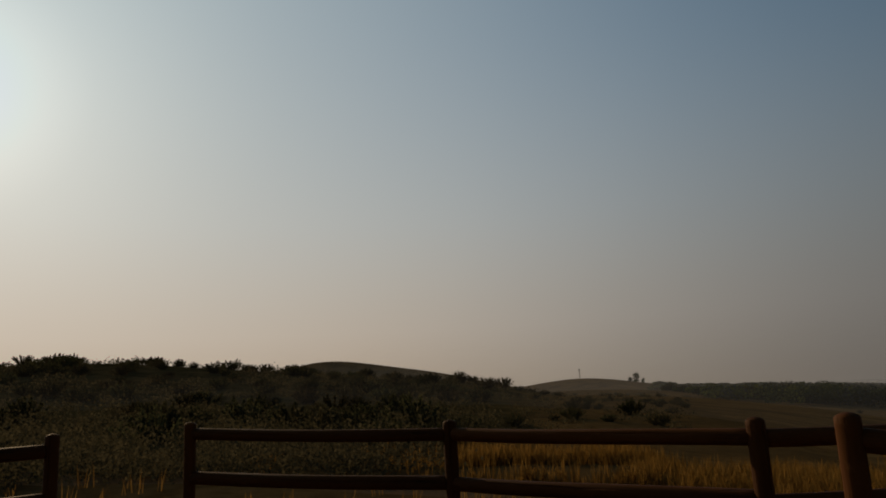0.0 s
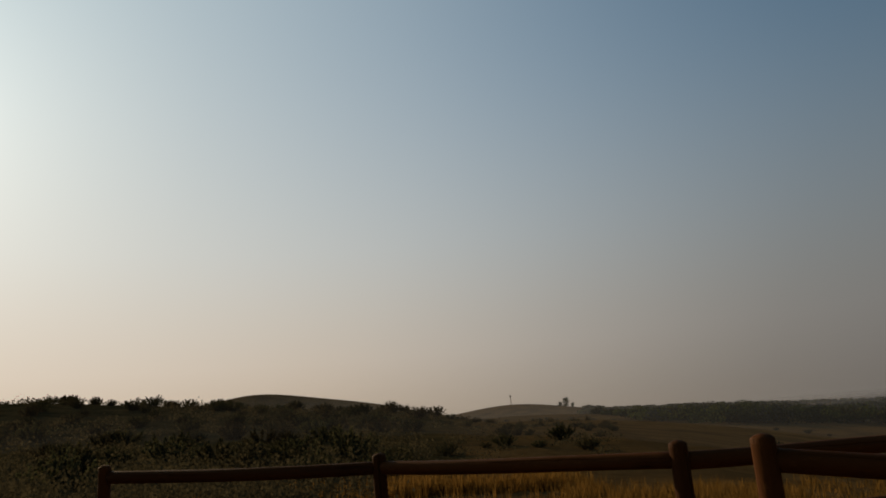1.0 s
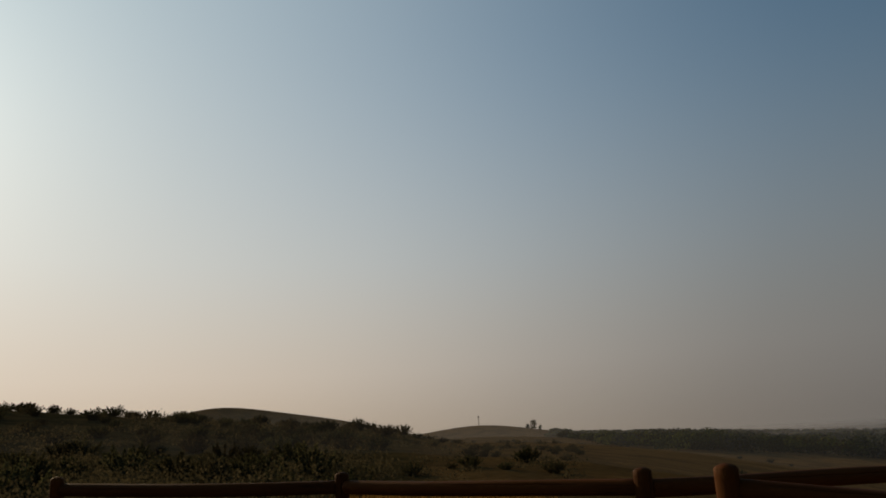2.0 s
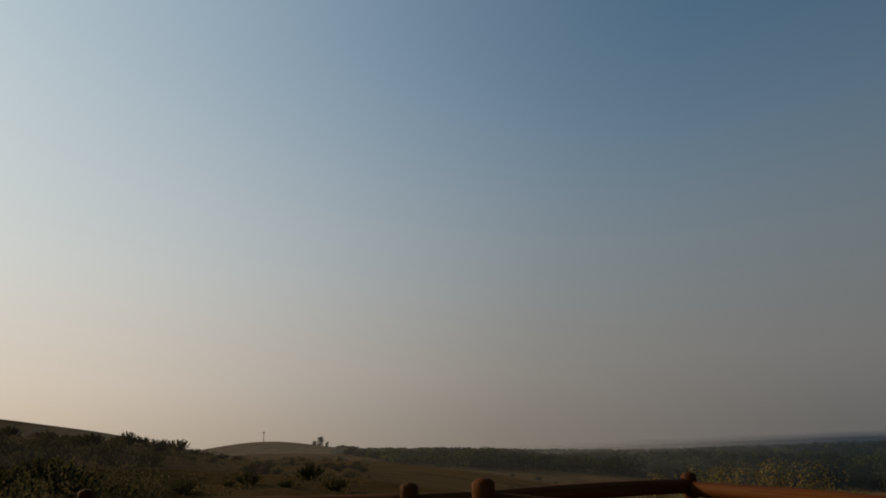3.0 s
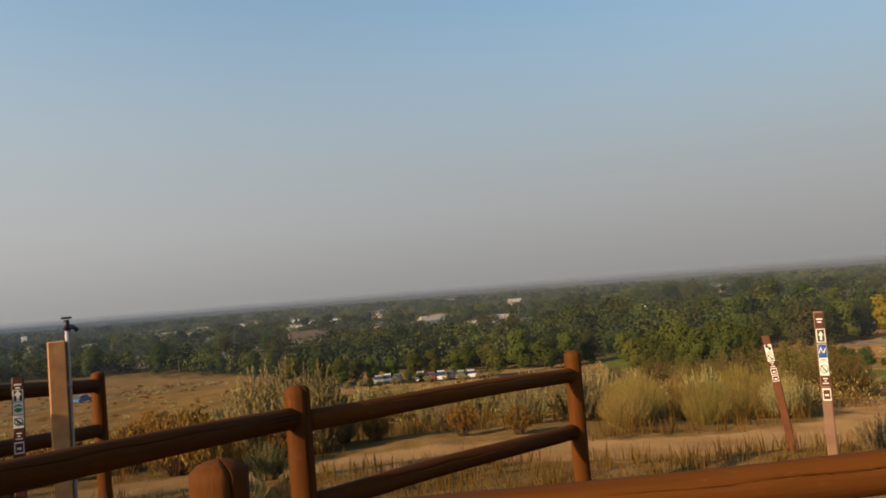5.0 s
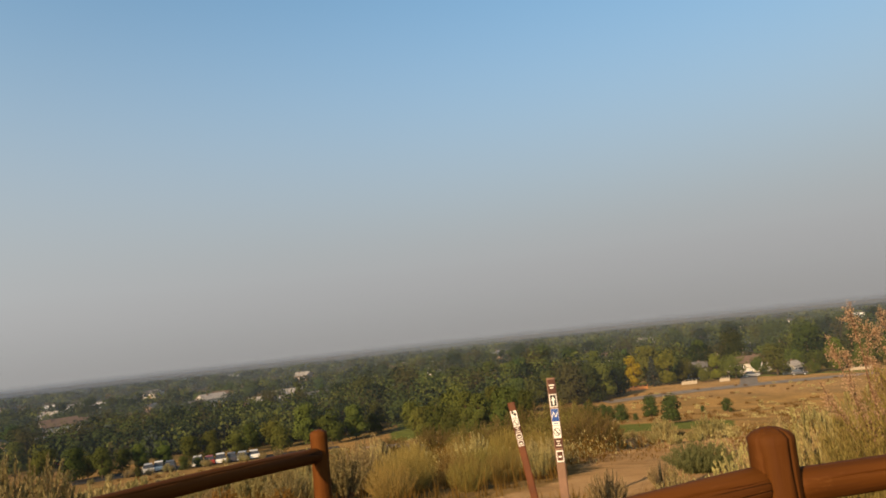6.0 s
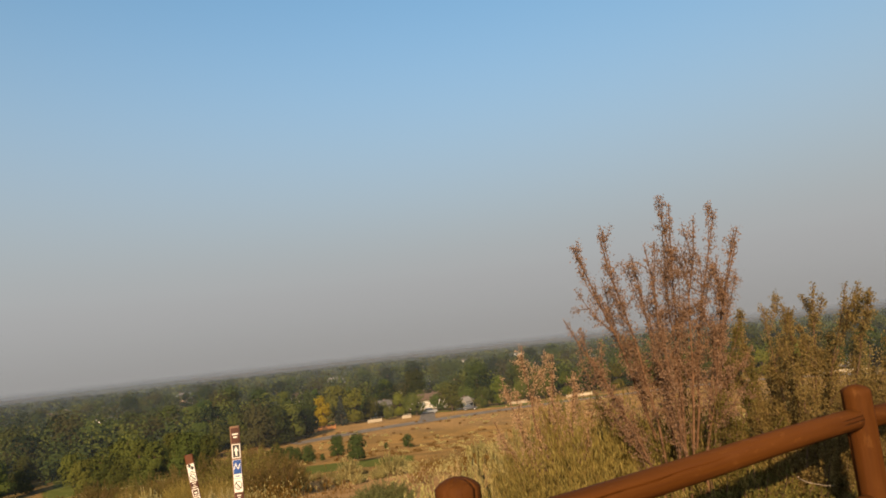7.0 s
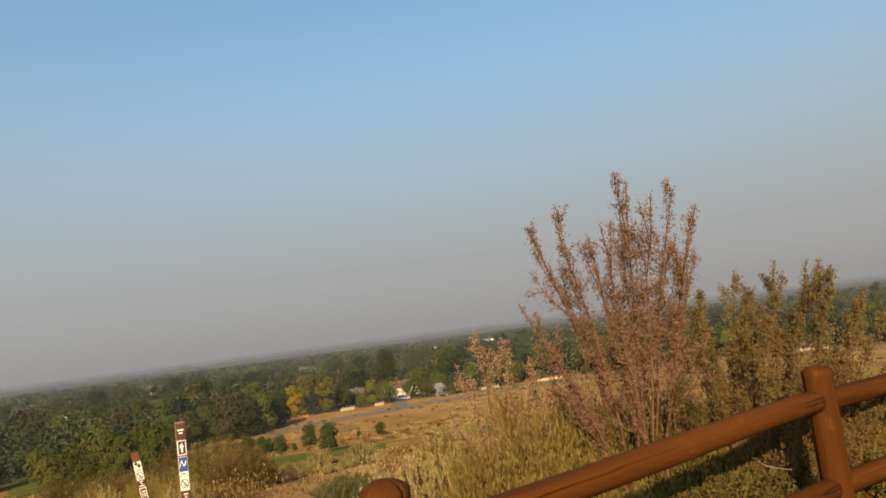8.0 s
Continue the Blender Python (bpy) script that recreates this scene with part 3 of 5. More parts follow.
def make_fence(tops, label, seed, radius=0.064, drops=(0.17, 0.56), skip=()):
    """Posts at the given tops, two rails from post to post."""
    thin = 1.06 if radius < 0.058 else 1.0
    x0, y0, _ = tops[0]
    root = empty("log_fence", Matrix.Translation((x0, y0, ground_at(x0, y0))), label, "fence", "log fences")
    inverse = root.matrix_world.inverted()
    rng = random.Random(seed)
    for i, (x, y, z) in enumerate(tops):
        foot = ground_at(x, y) - 0.25
        r = radius * rng.uniform(0.95, 1.06)
        post = part("post", log_mesh("post", z - foot, r, seed + i, 3, True), M_LOG, root)
        post.matrix_local = inverse @ between((x + rng.uniform(-0.012, 0.012), y + rng.uniform(-0.012, 0.012), foot), (x, y, z))
        if i and i not in skip:
            px, py, pz = tops[i - 1]
            for d in drops:
                a, b = Vector((px, py, pz - d + rng.uniform(-0.015, 0.015))), Vector((x, y, z - d + rng.uniform(-0.015, 0.015)))
                way = (b - a).normalized()
                a, b = a + way * (radius * 0.72), b - way * (radius * 0.72)
                rail = part("rail", log_mesh("rail", (b - a).length, 0.053 * thin * rng.uniform(0.94, 1.06), seed + 40 + i + int(d * 100), 3), M_LOG, root)
                rail.matrix_local = inverse @ between(a, b)
    return root


E0 = 1.5
make_fence([(-5.2, 5.0, E0 - 0.16), (-2.82, 6.10, E0 - 0.14)], "dark brown log fence beside a gap on the hilltop", 300, 0.055, (0.125, 0.50))
make_fence([(-1.95, 6.88, E0 - 0.12), (0.40, 6.07, E0 - 0.20), (2.21, 4.44, E0 - 0.23), (4.79, 4.54, E0 - 0.31), (4.42, 2.46, E0 - 0.34), (6.62, 2.25, E0 - 0.56)],
           "brown stained log fence with two rails along the trail", 100, 0.055, (0.125, 0.50))
make_fence([(2.05, 3.25, E0 - 0.17), (4.02, 2.22, E0 - 0.40)], "short brown log fence section guarding the gap", 500, 0.055, (0.14, 0.54))
make_fence([(1.56, 1.40, E0 - 0.23), (3.65, 0.19, E0 - 0.46), (5.33, -1.58, E0 - 0.60)], "reddish-brown log fence with two rails beside the dirt trail", 700, 0.0585)
make_fence([(2.02, 0.18, E0 - 0.42), (1.88, -2.24, E0 - 0.41), (1.40, -4.61, E0 - 0.44), (0.55, -6.90, E0 - 0.46)],
           "weathered reddish-brown log fence with cracked rails beside shrubs", 900, 0.066)

# ---------------------------------------------------------------- plants


def tree_parts(seed, height, width, kind="round", leaf=0.066):
    """Meshes of one tree: a tapered trunk with limbs, and a crown of many leaf clumps."""
    rng = np.random.default_rng(seed)
    wood, crown = Shape(), Shape()
    lean = rng.normal(0, 0.03, 2)
    stem = [(lean[0] * t * height, lean[1] * t * height, t * height * 0.8 - 0.3) for t in np.linspace(0, 1, 6)]
    wood.tube(stem, [height * 0.022 * (1 - 0.8 * t) + 0.02 for t in np.linspace(0, 1, 6)], 7)
    centres, sizes, faces_out = [], [], []
    if kind == "spruce":
        for k in range(26):
            t = (k + 1) / 27
            reach = width * 0.5 * (1 - t) ** 0.85 + 0.1
            for a in rng.uniform(0, 2 * np.pi, 7):
                tip = np.array([np.cos(a) * reach, np.sin(a) * reach, height * (0.08 + 0.92 * t) - reach * 0.25])
                root = np.array([0, 0, height * (0.08 + 0.92 * t)])
                pts = root + (tip - root) * rng.uniform(0.2, 1.05, (9, 1)) + rng.normal(0, 0.09 * height / 6, (9, 3)) * 0.6
                centres.append(pts)
                sizes.append(rng.uniform(0.2, 0.42, 9) * height / 8)
    else:
        lobes = 17 if kind == "round" else 11
        for k in range(lobes):
            t = rng.uniform(0.13, 0.95) if kind != "poplar" else (k + 0.5) / lobes * 0.85 + 0.12
            wide = width * 0.5 * (np.sin(np.pi * min(0.93, t * 0.86 + 0.12)) ** 0.7)
            if kind == "poplar":
                wide = width * 0.28
            a, q = rng.uniform(0, 2 * np.pi), np.sqrt(rng.uniform(0.05, 1)) * 0.72
            c = np.array([np.cos(a) * wide * q, np.sin(a) * wide * q, height * t])
            s = width * rng.uniform(0.15, 0.27) * (0.75 if kind == "poplar" else 1)
            wood.tube([(lean[0] * height * t * 0.6, lean[1] * height * t * 0.6, height * max(0.15, t * 0.6)), tuple(c * [0.5, 0.5, 0.85]), tuple(c)], [height * 0.009, height * 0.006, height * 0.002], 5)
            m = 150 if kind != "poplar" else 120
            d = rng.normal(size=(m, 3))
            d /= np.linalg.norm(d, axis=1)[:, None]
            pts = c + d * s * rng.uniform(0.84, 1.08, (m, 1)) * [1, 1, 0.8]
            pts = pts[pts[:, 2] > height * 0.1]
            centres.append(pts)
            faces_out.append((pts - c) * [1, 1, 1.2] + (pts - [0, 0, height * 0.5]) * 0.6)
            sizes.append(rng.uniform(0.45, 1.0, len(pts)) * height * leaf)
    crown.leaves(np.concatenate(centres), np.concatenate(sizes), rng, 1.3, 0.0, np.concatenate(faces_out) if faces_out else None, 0.13)
    return wood, crown


def make_tree(name, seed, height, width, kind, material, label, group, leaf=0.066):
    wood, crown = tree_parts(seed, height, width, kind, leaf)
    root = empty(name, Matrix(), label, "tree", group)
    part("trunk", wood, M_BARK, root, smooth=True)
    part("crown", crown, material, root)
    return root


def bush_parts(seed, height, width, stems, leaf, per_stem, spread=1.0, droop=0.0, bare=0.25, thick=0.012, up=0.6, aspect=1.9, scatter=1.0):
    """A shrub of many stems that fan out from the root, with small leaves along their outer length."""
    rng = np.random.default_rng(seed)
    wood, crown = Shape(), Shape()
    centres, sizes = [], []
    for k in range(stems):
        a = rng.uniform(0, 2 * np.pi)
        out = width * 0.5 * np.sqrt(rng.uniform(0.02, 1)) * spread
        tall = height * (1 - 0.45 * (out / (width * 0.5 * spread)) ** 2) * rng.uniform(0.72, 1.02)
        tip = np.array([np.cos(a) * out, np.sin(a) * out, tall])
        foot = np.array([np.cos(a), np.sin(a), 0]) * out * 0.18
        bend = foot * 0.5 + tip * 0.5 + np.array([np.cos(a), np.sin(a), 0]) * out * 0.12 + rng.normal(0, 0.04, 3) * height
        ts = np.linspace(0, 1, 5)
        pts = [(1 - t) ** 2 * foot + 2 * t * (1 - t) * bend + t * t * tip for t in ts]
        wood.tube(pts, [thick * (1 - 0.75 * t) for t in ts], 4, caps=False)
        t = rng.uniform(bare, 1.02, per_stem)[:, None]
        p = (1 - t) ** 2 * foot + 2 * t * (1 - t) * bend + t * t * tip
        p = p + rng.normal(0, 0.05, (per_stem, 3)) * height * 0.8 * scatter * (0.35 + 0.65 * (1 - t))
        p[:, 2] = np.maximum(p[:, 2] - droop * rng.uniform(0, 1, per_stem), 0.02)
        centres.append(p)
        sizes.append(rng.uniform(0.6, 1.25, per_stem) * leaf)
    crown.leaves(np.concatenate(centres), np.concatenate(sizes), rng, aspect, up)
    return wood, crown


def make_bush(name, seed, height, width, stems, leaf, per_stem, material, label, category="shrub", group="", stem=None, **how):
    wood, crown = bush_parts(seed, height, width, stems, leaf, per_stem, **how)
    root = empty(name, Matrix(), label, category, group)
    part("woody_base", wood, stem or M_TWIG, root)
    part("foliage", crown, material, root)
    return root


def stand(ob, x, y, scale=1.0, turn=0.0, sink=0.03):
    """Puts a thing on the ground."""
    ob.matrix_world = pose(x, y, ground_at(x, y) - sink, 0, 0, turn)
    ob.scale = (scale, scale, scale)
    return ob


def again(ob, x, y, scale=1.0, turn=0.0, sink=0.03):
    ob = copy_thing(ob, Matrix())
    return stand(ob, x, y, scale, turn, sink)


# the tall russet shrub behind the cracked rail, made of forked wands with tufted tips
def wand_shrub(name, x, y, turn, height, seed, wands, spread, material, label, dense=1.0, fuzz=1.0, leaf=1.0, bare=0.2, bark=M_TWIG, stout=0.015, flare=0.0, twin=False):
    rng = np.random.default_rng(seed)
    wood, crown = Shape(), Shape()
    centres, sizes = [], []

    def grow(p, way, length, radius, depth, bow=0.0):
        steps = 5
        pts = [p]
        for _ in range(steps):
            way = way + rng.normal(0, 0.075, 3) + np.array([0, 0, 0.05]) + bow
            way /= np.linalg.norm(way)
            pts.append(pts[-1] + way * length / steps)
        wood.tube(pts, [radius * (1 - 0.5 * i / steps) for i in range(steps + 1)], 5, caps=False)
        if depth:
            for k in range(4):
                t = rng.uniform(0.3, 1.0)
                q = pts[int(t * steps)]
                side = way + rng.normal(0, 0.30, 3)
                side[2] = abs(side[2]) + 0.25
                grow(q, side / np.linalg.norm(side), length * rng.uniform(0.45, 0.75), radius * 0.55, depth - 1)
        if depth <= 2:
            m = int((105 if depth < 2 else 50) * length / 0.4 * dense)
            t = rng.uniform(0.1 if depth < 2 else 0.2, 1.03, m) * steps
            i = np.minimum(t.astype(int), steps - 1)
            arr = np.array(pts)
            c = arr[i] + (arr[i + 1] - arr[i]) * (t - i)[:, None]
            centres.append(c + rng.normal(0, 0.017 if depth < 2 else 0.03, (m, 3)) * fuzz)
            sizes.append(rng.uniform(0.008, 0.018, m) * leaf)

    for k in range(wands):
        a = k * 2.4 + 0.4
        lean = spread * (0.15 + 0.85 * ((k * 7) % wands) / wands)
        grow(np.array([np.cos(a) * 0.07, np.sin(a) * 0.07, -0.05]), np.array([np.cos(a) * lean, np.sin(a) * lean, 1.0]), height * rng.uniform(0.42, 0.62), stout, 2, np.array([np.cos(a), np.sin(a), 0]) * flare)
    root = empty(name, pose(x, y, ground_at(x, y), 0, 0, turn), label, "shrub")
    at, size = np.concatenate(centres), np.concatenate(sizes)
    if twin:
        at = np.concatenate([at, at + np.random.default_rng(seed + 1).normal(0, 0.016, at.shape)])
        size = np.concatenate([size, size[::-1]])
    keep = rng.random(len(at)) < np.clip((at[:, 2] / height - bare) / 0.3, 0.05, 1)
    crown.leaves(at[keep], size[keep], rng, 1.5, 0.3)
    part("branchwork", wood, bark, root)
    part("foliage", crown, material, root)
    return root


def fan_shrub(name, x, y, across, limbs, seed, material, bark, label, waist=0.5, pinch=0.15, wands=7, leaf=0.016, dense=1.0, stout=0.011, low=0.22):
    """A shrub whose limbs rise together and then fan out; limbs gives each tip's way across, in depth and up, in metres."""
    rng = np.random.default_rng(seed)
    wood, crown = Shape(), Shape()
    centres, sizes = [], []
    side = np.array([math.cos(radians(across)), math.sin(radians(across)), 0])
    back = np.array([-side[1], side[0], 0])
    up = np.array([0, 0, 1.0])

    def tufts(pts, radii, count, size):
        """Leaves in little bunches along a twig."""
        arr = np.array(pts)
        t = rng.uniform(0, len(arr) - 1, count)
        i = np.minimum(t.astype(int), len(arr) - 2)
        c = arr[i] + (arr[i + 1] - arr[i]) * (t - i)[:, None]
        reach = np.interp(t, np.arange(len(arr)), radii)
        bunch = c + rng.normal(0, 1, (count, 3)) * reach[:, None]
        for _ in range(4):
            centres.append(bunch + rng.normal(0, 0.0095, (count, 3)))
            sizes.append(rng.uniform(0.55, 1.25, count) * size)

    for u, v, h in limbs:
        foot = side * u * 0.1 + back * v * 0.1 - up * 0.05
        tip = side * u + back * v + up * h
        mid = side * u * pinch + back * v * pinch + up * h * waist + rng.normal(0, 0.02, 3)
        ts = np.linspace(0, 1, 11)
        line = [(1 - t) ** 2 * foot + 2 * t * (1 - t) * mid + t * t * tip + rng.normal(0, 0.008, 3) * (0 < t < 1) for t in ts]
        wood.tube(line, [stout * (1 - 0.85 * t) + 0.0012 for t in ts], 5, caps=False)
        tufts(line[5:], [0.035, 0.03, 0.025, 0.02, 0.012, 0.007], int(75 * h * dense), leaf)
        for k in range(wands):
            t = low + (0.93 - low) * (k + rng.uniform(0, 0.9)) / wands
            i = min(int(t * 10), 9)
            start = line[i] + (line[i + 1] - line[i]) * (t * 10 - i)
            ahead = line[i + 1] - line[i]
            ahead = ahead / np.linalg.norm(ahead)
            way = ahead + (side * rng.normal(0, 0.42) + back * rng.normal(0, 0.42)) + up * 0.15
            way /= np.linalg.norm(way)
            length = h * rng.uniform(0.14, 0.25) * (1.25 - 0.6 * t)
            pts = [start]
            for _ in range(5):
                way = way + ahead * 0.10 + up * 0.05 + rng.normal(0, 0.06, 3)
                way /= np.linalg.norm(way)
                pts.append(pts[-1] + way * length / 5)
            wood.tube(pts, [0.0042 * (1 - 0.7 * q / 5) for q in range(6)], 4, caps=False)
            tufts(pts, [0.02, 0.022, 0.02, 0.016, 0.011, 0.006], int(125 * length * dense), leaf)
            for _ in range(3):
                q = pts[int(rng.integers(1, 5))]
                spur = way + rng.normal(0, 0.45, 3)
                end = q + spur / np.linalg.norm(spur) * length * rng.uniform(0.25, 0.45)
                wood.tube([q, (q + end) / 2 + rng.normal(0, 0.004, 3), end], [0.0026, 0.002, 0.001], 4, caps=False)
                tufts([q, (q + end) / 2, end], [0.012, 0.013, 0.006], int(130 * length * 0.4 * dense), leaf)
    root = empty(name, pose(x, y, ground_at(x, y), 0, 0, 0), label, "shrub")
    crown.leaves(np.concatenate(centres), np.concatenate(sizes), rng, 2.3, 0.5)
    part("branchwork", wood, bark, root)
    part("foliage", crown, material, root)
    return root


fan_shrub("tall_shrub", 2.33, -4.58, 206, [(-0.47, 0.05, 2.02), (-0.29, -0.1, 2.06), (-0.36, 0.15, 1.72), (-0.13, 0.1, 1.93), (-0.04, -0.12, 1.95), (0.07, 0.12, 2.04), (0.13, 0.0, 2.20), (0.25, -0.1, 2.09), (0.37, 0.1, 2.10), (0.48, 0.0, 2.00),
                                           (0.43, -0.14, 1.86), (0.40, 0.2, 1.70), (-0.56, -0.06, 1.58), (-0.42, -0.2, 1.36), (0.0, -0.3, 1.5)],
          92, M_RED, M_RED_TWIG, "tall dried shrub with russet tufted wands behind the log fence", pinch=0.20, waist=0.45, wands=6, leaf=0.0072, dense=1.1, low=0.50)
fan_shrub("olive_shrub", 2.36, -4.72, 206, [(0.38, 0.12, 1.42), (0.48, -0.1, 1.22), (-0.5, 0.1, 1.05), (0.05, 0.3, 1.3), (-0.25, -0.2, 1.0), (0.2, -0.25, 1.05), (-0.1, 0.2, 0.9), (0.55, 0.1, 0.9), (-0.35, 0.3, 0.8), (0.0, -0.35, 0.75)],
          87, M_BROWN_LEAF, M_TWIG, "brown-green shrub growing among the russet wands", 0.45, 0.25, 8, 0.0078, 1.5, 0.007, 0.15)
fan_shrub("tall_shrub", 3.20, -4.50, 206, [(-0.10, 0.0, 1.50), (0.09, 0.05, 1.42), (0.24, -0.05, 1.30), (-0.25, 0.05, 1.24), (0.02, 0.1, 1.1), (-0.34, 0.0, 1.02), (0.33, 0.1, 1.08)], 81, M_RED, M_RED_TWIG, "smaller russet-brown shrub behind the log fence", 0.45, 0.3, 7, 0.0072, 1.1)
fan_shrub("olive_shrub", 1.90, -5.18, 200, [(-0.07, 0.0, 1.52), (0.08, 0.1, 1.50), (0.22, -0.1, 1.62), (0.40, 0.05, 1.60), (0.50, -0.1, 1.50), (0.66, 0.0, 1.42), (-0.22, 0.1, 1.42), (0.80, 0.15, 1.30), (0.90, -0.05, 1.12), (0.84, 0.2, 0.95), (-0.32, -0.1, 1.22), (0.3, 0.25, 1.3), (0.1, -0.25, 1.3),
                                            (0.5, -0.25, 1.05), (-0.1, 0.25, 1.1), (0.7, -0.05, 0.92), (-0.4, 0.1, 0.9), (0.2, -0.35, 0.85), (0.45, 0.3, 0.8)],
          83, M_OLIVE, M_TWIG, "spreading brown-olive shrub behind the log fence", 0.42, 0.36, 11, 0.0075, 2.0, 0.008, 0.12)
olive = wand_shrub("olive_shrub", 1.95, -5.75, 0, 1.30, 84, 13, 0.66, M_OLIVE, "rounded olive-brown shrub in the brush beyond the fence", 3.0, 1.6, 0.72, 0.0)
again(olive, 2.45, -5.75, 0.85, 200)
again(olive, 1.30, -6.6, 0.8, 130)
again(olive, 0.4, -8.2, 0.8, 250)
low_olive = make_bush("low_shrub", 22, 0.62, 1.2, 150, 0.013, 130, M_BROWN_LEAF, "low brown-green shrub at the foot of the fence", group="low shrubs", thick=0.006, bare=0.1, up=0.5, aspect=2.2, scatter=1.6)
stand(low_olive, 2.15, -4.15, 0.85, 0)
for x, y, s in ((2.7, -4.2, 0.8), (2.4, -4.42, 1.05), (2.1, -4.75, 1.1), (1.85, -5.1, 0.95), (2.75, -5.05, 0.9), (1.6, -5.7, 0.9), (1.15, -5.9, 0.8), (0.9, -7.1, 0.9)):
    again(low_olive, x, y, s, x * 140)

rabbit = make_bush("rabbitbrush", 31, 1.0, 1.3, 300, 0.0062, 80, M_RABBIT, "yellow-green rabbitbrush in dry grass", group="rabbitbrush", thick=0.0035, bare=0.12, up=2.4, aspect=5.5, scatter=0.6, stem=M_RABBIT)
broom = make_bush("broom_shrub", 33, 1.0, 1.25, 300, 0.0062, 80, M_BROOM, "tall wispy olive-yellow broom shrub behind the fence", group="broom shrubs", thick=0.0035, bare=0.12, up=2.2, aspect=5.5, scatter=0.8, stem=M_BROOM)
stand(broom, 3.0, -4.85, 1.28)
for x, y, s in ((3.6, -5.6, 0.95), (2.75, -4.35, 1.05), (2.55, -5.05, 1.1), (3.1, -4.3, 0.85), (2.52, -4.12, 0.84), (2.28, -4.1, 0.62), (2.95, -4.55, 1.12)):
    again(broom, x, y, s, x * 77)
stand(rabbit, 9.8, -3.4, 0.6)
for x, y, s in ((11.2, -3.9, 0.75), (12.6, -4.6, 0.85), (9.9, -4.6, 0.56), (12.9, -6.4, 0.75), (14.8, -5.4, 0.9), (10.5, -3.9, 0.68), (11.8, -5.2, 0.72), (15.8, -7.0, 0.95), (16.5, -4.4, 0.85), (10.6, -5.5, 0.6), (11.7, -6.7, 0.68), (13.2, -7.5, 0.8), (14.6, -8.3, 0.85), (17.2, -8.9, 0.95), (19.2, -9.8, 1.05), (12.4, -5.7, 0.75)):
    again(rabbit, x, y, s, x * 77)

sage_kinds = [make_bush("sagebrush", 41 + i, 0.95, 1.0, 95, 0.012, 140, M_SAGE, "pale grey-green sagebrush on the dry slope", group="sagebrush", thick=0.006, bare=0.3, up=1.7, aspect=3.6, scatter=0.42) for i in range(3)]
spots = [(10.2, 1.45, 1.28), (10.15, 1.02, 1.35), (9.95, 0.78, 1.0), (11.2, 0.5, 0.55), (9.9, 2.4, 0.5), (9.6, 5.6, 0.9), (11.0, -2.2, 0.66), (12.2, -1.2, 0.6), (13.4, -2.8, 0.75), (12.0, -2.6, 0.6), (11.3, -3.1, 0.8), (12.4, -3.6, 0.9), (13.6, -4.2, 0.95), (15.2, -4.6, 1.0), (15.5, -2.2, 0.8), (14.2, -1.0, 0.7), (5.6, 3.45, 0.6), (6.75, 3.3, 0.8), (7.4, 1.0, 0.45), (5.9, 0.9, 0.35), (6.0, 3.9, 0.8), (4.05, -4.85, 0.6),
         (5.2, -4.5, 0.42), (6.1, -4.4, 0.4), (10.9, -6.3, 0.7), (12.2, -7.3, 0.7), (10.2, -5.9, 0.55), (13.9, -6.4, 0.9), (4.35, -5.35, 0.72), (3.72, -4.75, 0.85), (3.9, -5.35, 0.98), (4.4, -6.2, 0.8), (3.3, -6.0, 0.7), (6.8, -5.6, 0.35), (3.45, -5.35, 0.9), (4.16, -4.76, 0.78), (4.5, -4.62, 0.62), (4.3, -5.05, 0.85)]
for i, (x, y, s) in enumerate(spots):
    s *= 1.08
    src = sage_kinds[i % 3]
    stand(src, x, y, s, i * 47) if i < 3 else again(src, x, y, s, i * 47)
far_sage = [make_bush("sagebrush", 51 + i, 0.95, 1.2, 46, 0.036, 50, M_SAGE, "pale grey-green sagebrush on the dry slope", group="sagebrush", thick=0.008, bare=0.25, up=1.4, aspect=3.0, scatter=0.6) for i in range(2)]
stand(far_sage[0], *pol(-88, 16))
stand(far_sage[1], *pol(-96, 19))


def on_lawn(az, r):
    return -137 < az < -119 and 36 < r < 83 or -114 < az < -104 and 48 < r < 108


rng = random.Random(5)
for i in range(130):          # sage on the slope below the trail
    az, r = rng.uniform(-165, -75), rng.uniform(19, 80)
    x, y = pol(az, r)
    if near_line(np.array([x]), np.array([y]), TRAIL)[0] > 1.8 and not (-137 < az < -124 and r < 26) and not on_lawn(az, r):
        again(far_sage[i % 2], x, y, rng.uniform(0.6, 1.2), rng.uniform(0, 360))

for i in range(44):           # low mounds below the young trees
    x, y = pol(rng.uniform(-134, -122), rng.uniform(25, 39))
    again(far_sage[i % 2], x, y, rng.uniform(0.28, 0.52), rng.uniform(0, 360))

# hillside sagebrush, its leaves coloured dark for shade
scrub_kinds = [make_bush("hillside_shrub", 61 + i, 0.85, 1.7, 36, 0.056, 62, M_SAGE_SHADED, "sagebrush shrub coloured dark for the shade of the hillside", group="hillside shrubs", thick=0.012, bare=0.15, up=0.8) for i in range(4)]
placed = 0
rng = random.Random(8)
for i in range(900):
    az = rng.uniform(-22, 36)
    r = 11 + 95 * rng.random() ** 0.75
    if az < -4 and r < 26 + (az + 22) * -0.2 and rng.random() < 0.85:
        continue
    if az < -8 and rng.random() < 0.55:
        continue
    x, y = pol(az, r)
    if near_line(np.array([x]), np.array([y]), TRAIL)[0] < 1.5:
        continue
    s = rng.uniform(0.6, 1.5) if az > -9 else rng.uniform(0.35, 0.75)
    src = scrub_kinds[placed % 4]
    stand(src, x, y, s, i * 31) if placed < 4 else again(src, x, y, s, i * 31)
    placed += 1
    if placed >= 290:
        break
